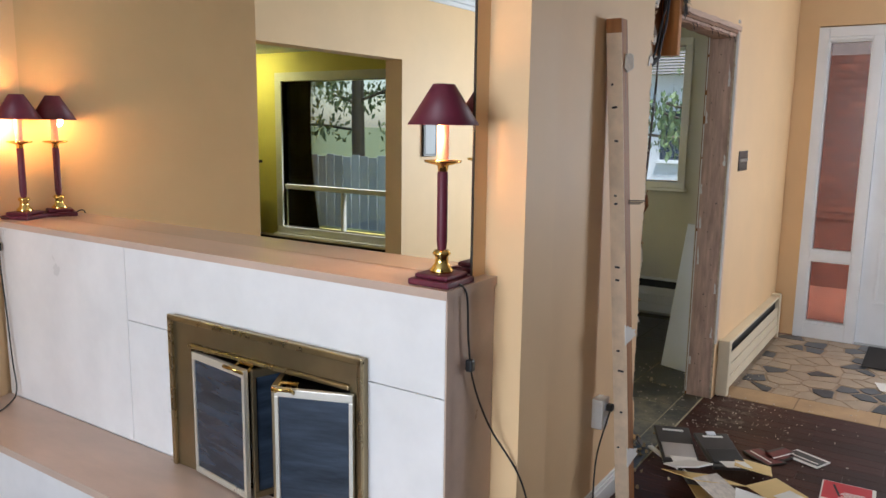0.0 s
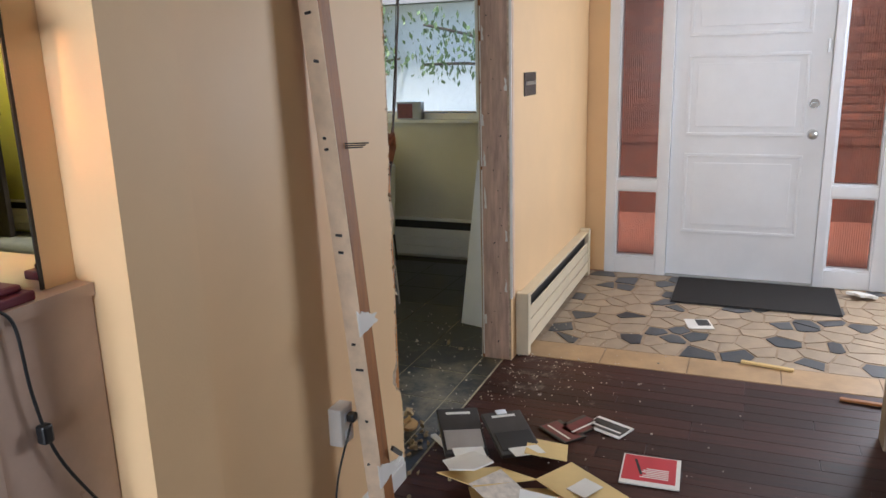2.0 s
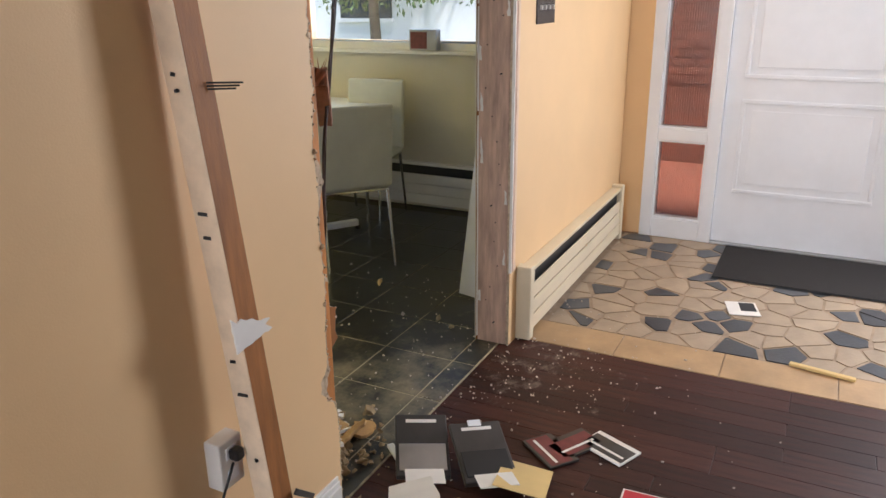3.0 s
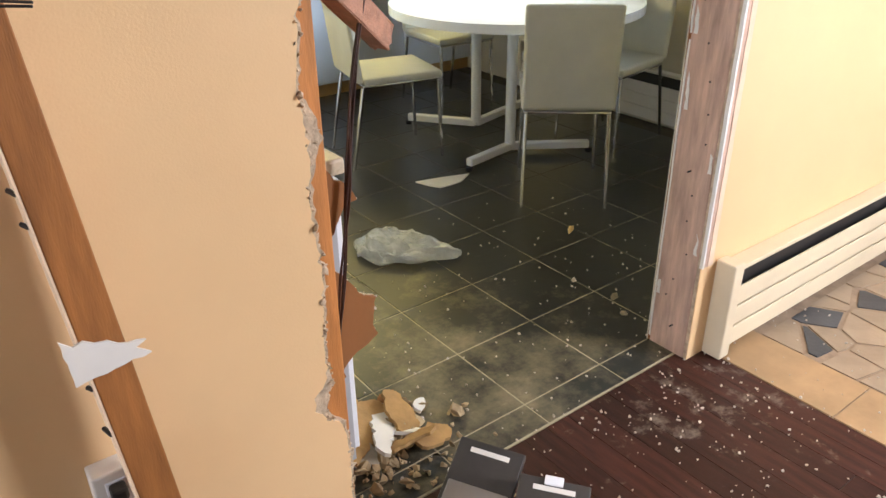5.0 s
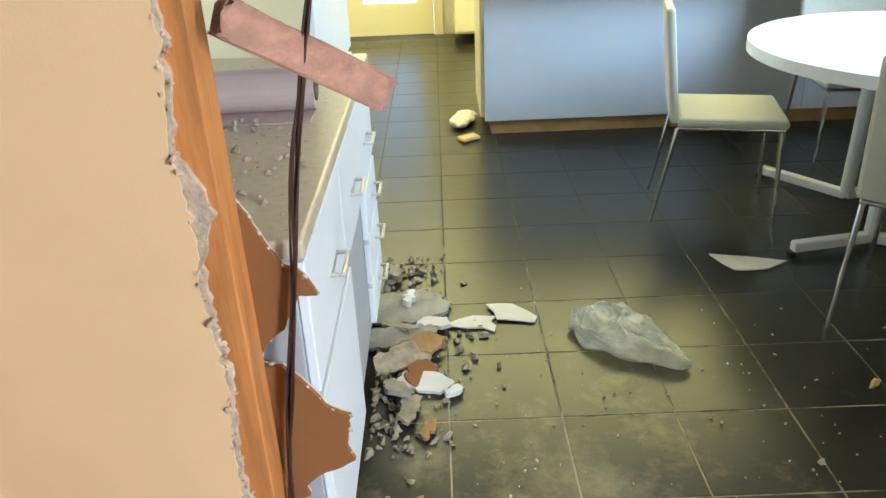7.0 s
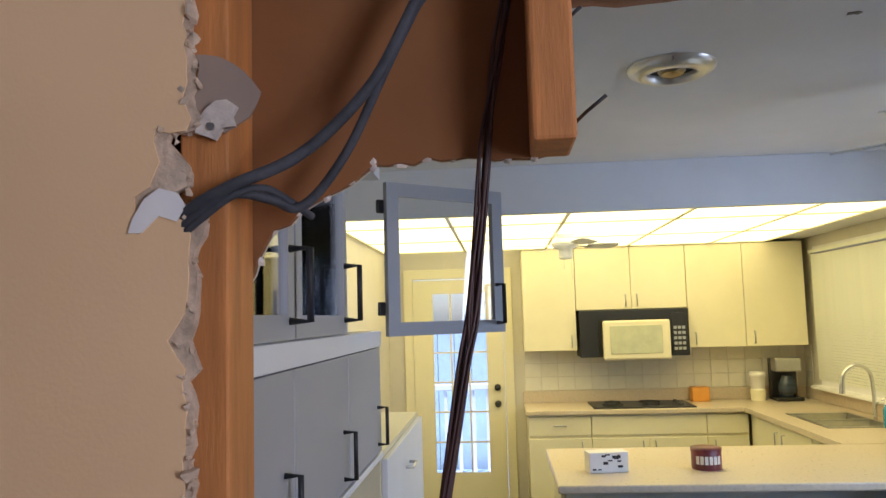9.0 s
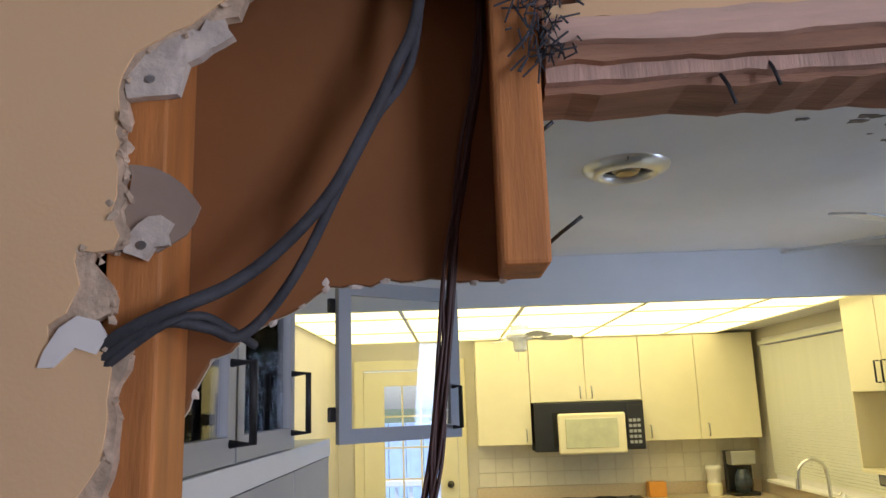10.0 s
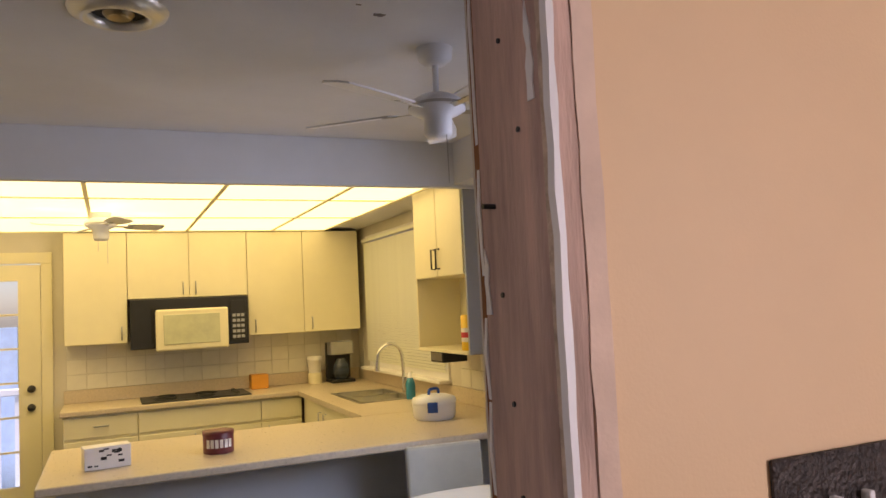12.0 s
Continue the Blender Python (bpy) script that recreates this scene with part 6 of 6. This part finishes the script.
# film bag
bg = B()
bmesh.ops.create_icosphere(bg, subdivisions=5, radius=0.15)
for v in bg.verts:
    p = v.co.copy()
    fold = abs(noise.noise(p * 9 + Vector((3, 1, 7)))) * 0.04 + abs(noise.noise(p * 22)) * 0.03 + noise.noise(p * 55) * 0.009
    v.co = Vector((p.x * 1.1 + noise.noise(p * 12) * 0.03, p.y * 0.8 + noise.noise(p * 14 + Vector((9, 0, 0))) * 0.035, max(0.002, p.z * 0.26 + 0.012 + fold * (1.0 if p.z > 0 else 0.2))))
    if p.x > 0.07:
        v.co.y *= max(0.35, 1 - (p.x - 0.07) * 8)
        v.co.x += (p.x - 0.07) * 1.5
solid("plastic_bag", bg, PLASTIC, "crumpled clear plastic bag on the tiles", "plastic bag", at=(-0.31, 1.04, 0.001), rz=-50)

# papers and packaging by the opening
TW = lambda s, size, at, parent, m, rot=(0, 0, 0): words(s, size, at, parent, m, rot)


def words(s, size, at, parent, m, rot):
    cu = bpy.data.curves.new("lettering", "FONT")
    cu.body, cu.size, cu.extrude = s, size, 0.0002
    ob = bpy.data.objects.new("lettering", cu)
    me = bpy.data.meshes.new_from_object(ob)
    bpy.data.objects.remove(ob)
    me.materials.append(m)
    o = new("lettering", me)
    o.parent, o.location, o.rotation_euler = parent, at, rot
    return o


rb = thing("red_booklet", "red printed booklet lying on the planks", "booklet", (-0.84, -0.945, 0.002), 3)
part("cover", box(B(), (-0.13, -0.1, 0), (0.08, 0.11, 0.006), 0.001), CARDW, rb)
part("print", box(B(), (-0.105, -0.085, 0.006), (0.074, 0.104, 0.0066)), RED, rb)
for i in range(6):
    part("text_bar", box(B(), (-0.02 - i * 0.012, -0.06, 0.0066), (-0.014 - i * 0.012, 0.02 + 0.01 * (i % 3), 0.0071)), CARDW, rb)
part("fork_print", box(B(), (-0.05, 0.045, 0.0066), (0.06, 0.055, 0.0072), 0, Matrix.Rotation(0.25, 4, "Z")), BLACK, rb)
for x, y, r, lb in ((-0.67, -0.57, -38, "dark printed leaflet on the planks"), (-0.57, -0.74, -24, "dark banded card on the planks"), (-0.6, -0.62, 60, "small dark photo card")):
    c = thing("printed_card", lb, "card", (x, y, 0.003), r, "cards on the floor")
    part("card", box(B(), (-0.06, -0.085, 0), (0.05, 0.085, 0.008), 0.001), CARDW if r == -24 else CARDB, c)
    part("print", box(B(), (-0.05, -0.08, 0.008), (0.03, 0.08, 0.0086)), CARDB if r == -24 else MAROON, c)
    part("pale_bar", box(B(), (-0.03, -0.07, 0.0086), (-0.02, 0.07, 0.0091)), CARDW, c)
for x, y, r, tl_, lb in ((-0.9, -0.21, -58, 20, "torn black and grey product package"), (-0.85, -0.4, -50, 16, "black product package with a white hang tab")):
    c = thing("product_package", lb, "packaging", (x, y, 0.05), r, "packages on the heap")
    c.rotation_euler = (radians(tl_), radians(4), radians(r))
    part("card", box(B(), (-0.085, -0.12, 0), (0.085, 0.12, 0.02), 0.004), CARDB, c)
    part("window", box(B(), (-0.075, -0.1, 0.02), (0.075, 0.0, 0.024), 0.002), STEEL if r == -58 else BLACK, c)
    part("logo_bar", box(B(), (-0.05, 0.085, 0.0202), (0.05, 0.098, 0.0212)), CARDW, c, "plain pale bar where the brand stood")
    if r != -58:
        part("hang_tab", box(B(), (-0.025, 0.1, 0.0202), (0.02, 0.125, 0.027), 0.006), WHITE, c)
    part("bottom_flap", box(B(), (-0.06, -0.19, 0.0), (0.06, -0.118, 0.004), 0.001, Matrix.Rotation(-0.35, 4, "X")), CARDW, c)
for x, y, r, w, h, mtl, lb, tl_ in ((-1.28, -0.58, 25, 0.12, 0.18, ENVEL, "manila envelope on the heap", (5, 8)), (-1.12, -0.75, -28, 0.1, 0.145, ENVEL, "manila envelope with a white address label", (6, 4)), (-1.2, -0.42, 60, 0.1, 0.15, ENVEL, "bent manila envelope by the wall", (16, 10)), (-0.9, -0.56, 10, 0.1, 0.08, ENVEL, "torn scrap of manila paper", (7, 12)), (-1.36, -0.72, 10, 0.09, 0.14, CARDW, "white folded paper on the heap", (12, -14)), (-1.32, -0.55, -20, 0.09, 0.13, GYPSUM, "grey board scrap on the heap", (20, 10))):
    o = [(-w, -h), (w, -h * 0.95), (w * 0.97, h), (-w * 1.02, h * 0.96)]
    ob = scrap("paper_sheet", (x, y, 0), r, o, 0.003, mtl, lb, "paper", tl_, "papers on the heap", 0.012)
    if "address" in lb:
        part("address_label", box(B(), (-0.05, -0.04, 0.03), (0.05, 0.04, 0.0325)), CARDW, ob)
o = jag([(-0.06, -0.17), (0.07, -0.15), (0.09, 0.05), (0.03, 0.17), (-0.05, 0.13), (-0.06, -0.17)], 0.08, 0.006, 77)[:-1]
scrap("curled_board", (-1.2, -0.36, 0), 128, o, 0.006, CARDW, "curled white board on the heap", "board scrap", (22, 6), lift=0.05)
for x, y, r, l, mtl in ((0.0, -1.74, 86, 0.1, STICK), (0.3, -1.35, 80, 0.12, ENVEL), (-1.05, -0.28, 35, 0.2, CARDB), (-0.98, -0.2, 50, 0.16, CARDW)):
    s = solid("wood_splinter", box(B(), (-l, -0.012, 0), (l, 0.012, 0.012), 0.003), mtl if mtl != CARDW else TRIM, "loose strip of trim wood on the floor", "wood strip", "loose strips", at=(x, y, 0.004), rz=r)
dm = thing("door_mat", "black ribbed rubber doormat at the front door", "mat", (1.48, -1.28, 0.004))
part("mat", box(B(), (-0.28, -0.48, 0), (0.28, 0.47, 0.008), 0.003), BLACKRUB, dm)
part("border", box(B(), (-0.285, -0.485, 0), (0.285, 0.475, 0.004), 0.002), BLACK, dm)
lf_ = thing("leaflet", "black and white leaflet on the stone floor", "leaflet", (0.83, -1.0, 0.004), 15)
part("paper", box(B(), (-0.08, -0.07, 0), (0.08, 0.07, 0.003)), CARDW, lf_)
part("print", box(B(), (-0.03, -0.06, 0.003), (0.07, 0.01, 0.0036)), BLACK, lf_)
scrap("crumpled_paper", (1.62, -1.9, 0), 30, jag([(-0.07, -0.06), (0.07, -0.05), (0.06, 0.06), (-0.06, 0.05), (-0.07, -0.06)], 0.03, 0.01, 5)[:-1], 0.015, CARDW, "crumpled white paper by the sidelight", "paper", (8, 5))

# on the buffet
rl = thing("vinyl_roll", "roll of pinkish vinyl lying across the worktop", "roll", (-1.35, 0.72, 0.8885))
part("roll", cyl(B(), (-0.2, 0, 0.05), (0.2, 0.02, 0.05), 0.05, seg=24), ROLLM, rl)
part("core", cyl(B(), (0.2, 0.02, 0.05), (0.2035, 0.02, 0.05), 0.03, seg=20), BLACK, rl)
part("loose_edge", box(B(), (-0.2, -0.1, 0), (0.2, 0.0, 0.003)), ROLLM, rl)
solid("black_remote", box(B(), (-0.05, -0.02, 0), (0.05, 0.02, 0.025), 0.008), BLACK, "small black remote on the worktop", "remote", at=(-1.42, 1.0, 0.8885), rz=-10)
cr = B()
for i in range(90):
    chunk(cr, (rnd.uniform(-1.5, -1.12), rnd.uniform(0.05, 0.65), 0.892), rnd.choice((0.003, 0.005, 0.01)), 300 + i, 0.6)
for v in cr.verts:
    v.co.z = max(v.co.z, 0.8888)
solid("plaster_crumbs", cr, RUBBLE, "grey plaster crumbs on the worktop", "crumbs", kind="stuff")
wb = thing("window_box", "small printed carton on the window sill", "carton", (1.76, 1.17, 1.075))
part("carton", box(B(), (-0.03, -0.1, 0), (0.03, 0.1, 0.13), 0.003), CABG, wb)
part("print", box(B(), (-0.0312, -0.03, 0.01), (-0.0302, 0.09, 0.115)), MAROON, wb)
lb_ = thing("leaning_board", "pale board leaning against the kitchen wall", "board", (0.42, 0.12, 0.001))
part("board", box(B(), (-0.02, -0.11, 0), (0.0, 0.16, 0.95), 0.003, Matrix.Rotation(0.12, 4, "X")), WHITE, lb_)
rg = B()
for i in range(3):
    bmesh.ops.create_icosphere(rg, subdivisions=2, radius=0.07, matrix=Matrix.LocRotScale((0.02 * i, 0.06 * i, 0.03), None, (1, 1.2, 0.45)))
for v in rg.verts:
    v.co += Vector((noise.noise(v.co * 20), noise.noise(v.co * 23 + Vector((5, 0, 0))), 0)) * 0.02
    v.co.z = max(0.001, v.co.z)
solid("white_rag", rg, CARDW, "white rag on the floor at the peninsula end", "rag", at=(-0.74, 3.35, 0.002))
solid("yellow_rag", box(B(), (-0.06, -0.04, 0), (0.06, 0.04, 0.025), 0.011), ENVEL, "yellow sponge on the floor", "sponge", at=(-0.7, 3.1, 0.002), rz=30)
cpl = B()
rnd = random.Random(31)
for i in range(26):
    x, y, s = rnd.gauss(0.3, 0.14), rnd.gauss(1.15, 0.13), rnd.uniform(0.006, 0.03)
    slab(cpl, jag([(x - s, y - s * 0.4), (x + s, y - s * 0.3), (x + s * 0.7, y + s * 0.4), (x - s * 0.8, y + s * 0.5), (x - s, y - s * 0.4)], 0.01, 0.003, i)[:-1], "z", CZ - 0.0015 - 0.00005 * i, CZ - 0.0004)
solid("peeling_paint", cpl, mat("dirty_flake", (0.26, 0.23, 0.2), 0.9, vary=0.5, scale=20), "peeling dirty paint flakes on the ceiling", "paint flakes", kind="stuff")

# ---- floors, piece by piece ----
P = 0.318
kf = thing("floor_kitchen", "dark slate-coloured ceramic floor tiles with pale grout", "floor", kind="structure")
part("grout_bed", box(B(), (-2.1, -0.1, -0.08), (FX, 6.3, -0.0012)), GROUT, kf)
tme = mesh_of("tile", box(B(), (0.0028, 0.0028, -0.012), (P - 0.0028, P - 0.0028, 0), 0.0012), TILE)
tcut = mesh_of("tile", box(B(), (0.0022, P - 0.1, -0.012), (P - 0.0022, P - 0.0022, 0), 0.0012), TILE)
x0, y0 = -0.545 - 5 * P, 0.007 - P
for i in range(12):
    for j in range(20):
        if x0 + i * P > FX - 0.05 or y0 + j * P > 6.2 or (i < 2 and 0 < j < 7):
            continue
        piece("tile", tcut if j == 0 else tme, kf, (x0 + i * P, y0 + j * P, 0))
pl = thing("floor_planks", "dark red-brown hardwood planks, scuffed and dusty", "floor", kind="structure")
W = 0.083
lens = [0.62, 0.8, 0.95, 1.15]
pmes = [mesh_of("plank", box(B(), (0.0006, 0.0008, -0.012), (W - 0.0006, l - 0.0008, 0), 0.0012), PLANK) for l in lens]
rnd = random.Random(8)
rest = B()
near = 0
for i in range(90):
    x = 0.098 - W * (i + 1)
    y = -0.102
    first = rnd.uniform(0.2, 1)
    while y > -4.6:
        k = rnd.randrange(4)
        l = lens[k]
        if near < 290 and x > -2.4 and y - l > -3.2:
            piece("plank", pmes[k], pl, (x, y - l, rnd.uniform(-0.0006, 0)))
            near += 1
        else:
            box(rest, (x + 0.0006, y - l + 0.0008, -0.012), (x + W - 0.0006, y - 0.0008, -0.0003))
        y -= l
    if x < -2.3:
        box(rest, (x + 0.0006, -0.1, -0.012), (x + W - 0.0006, 2.13, -0.0003))
r_ = part("far_planks", rest, PLANK, pl)
r_["kind"] = "stuff"
fy = thing("floor_entry", "crazy-paved entry floor of cream and slate stone", "floor", kind="structure")
part("mortar_bed", box(B(), (0.1, -4.6, -0.08), (FX, -0.1, -0.004)), BEDDING, fy)
for i in range(11):
    part("border_stone", box(B(), (0.102, -0.152 - i * 0.42 - 0.416, -0.01), (0.315, -0.152 - i * 0.42, 0.001), 0.0015), STONEB, fy)
rnd = random.Random(17)
seeds = []
for i in range(11):
    for j in range(18):
        seeds.append(Vector((0.32 + (i + 0.5 + rnd.uniform(-0.45, 0.45)) * 0.136, -0.15 - (j + 0.5 + rnd.uniform(-0.45, 0.45)) * 0.136)))


def clip(poly, p, n):
    out = []
    for a, b in zip(poly, poly[1:] + poly[:1]):
        da, db = (a - p).dot(n), (b - p).dot(n)
        if da <= 0:
            out.append(a)
        if da * db < 0:
            out.append(a.lerp(b, da / (da - db)))
    return out


for k, s in enumerate(seeds):
    poly = [Vector((0.32, -2.6)), Vector((FX - 0.03, -2.6)), Vector((FX - 0.03, -0.21)), Vector((0.32, -0.21))]
    for u in seeds:
        if u is not s and (u - s).length < 0.5:
            n = (u - s).normalized()
            poly = clip(poly, (u + s) / 2 - n * 0.004, n)
            if len(poly) < 3:
                break
    if len(poly) < 3:
        continue
    dark = rnd.random() < 0.32
    f = rnd.uniform(0.8, 0.95) if dark else rnd.uniform(0.96, 1.0)
    b = slab(B(), [tuple((v - s) * f) for v in poly], "z", -0.01, rnd.uniform(-0.001, 0.001))
    piece("stone", mesh_of("stone", b, STONED if dark else STONEC), fy, (s.x, s.y, 0))
rest = B()
for i in range(30):
    for j in range(8):
        a = (0.32 + i * 0.05, -2.62 - j * 0.24)
        box(rest, (a[0], a[1] - 0.235, -0.01), (a[0] + 0.048, a[1], 0))
r_ = part("far_stones", rest, STONEC, fy)
r_["kind"] = "stuff"
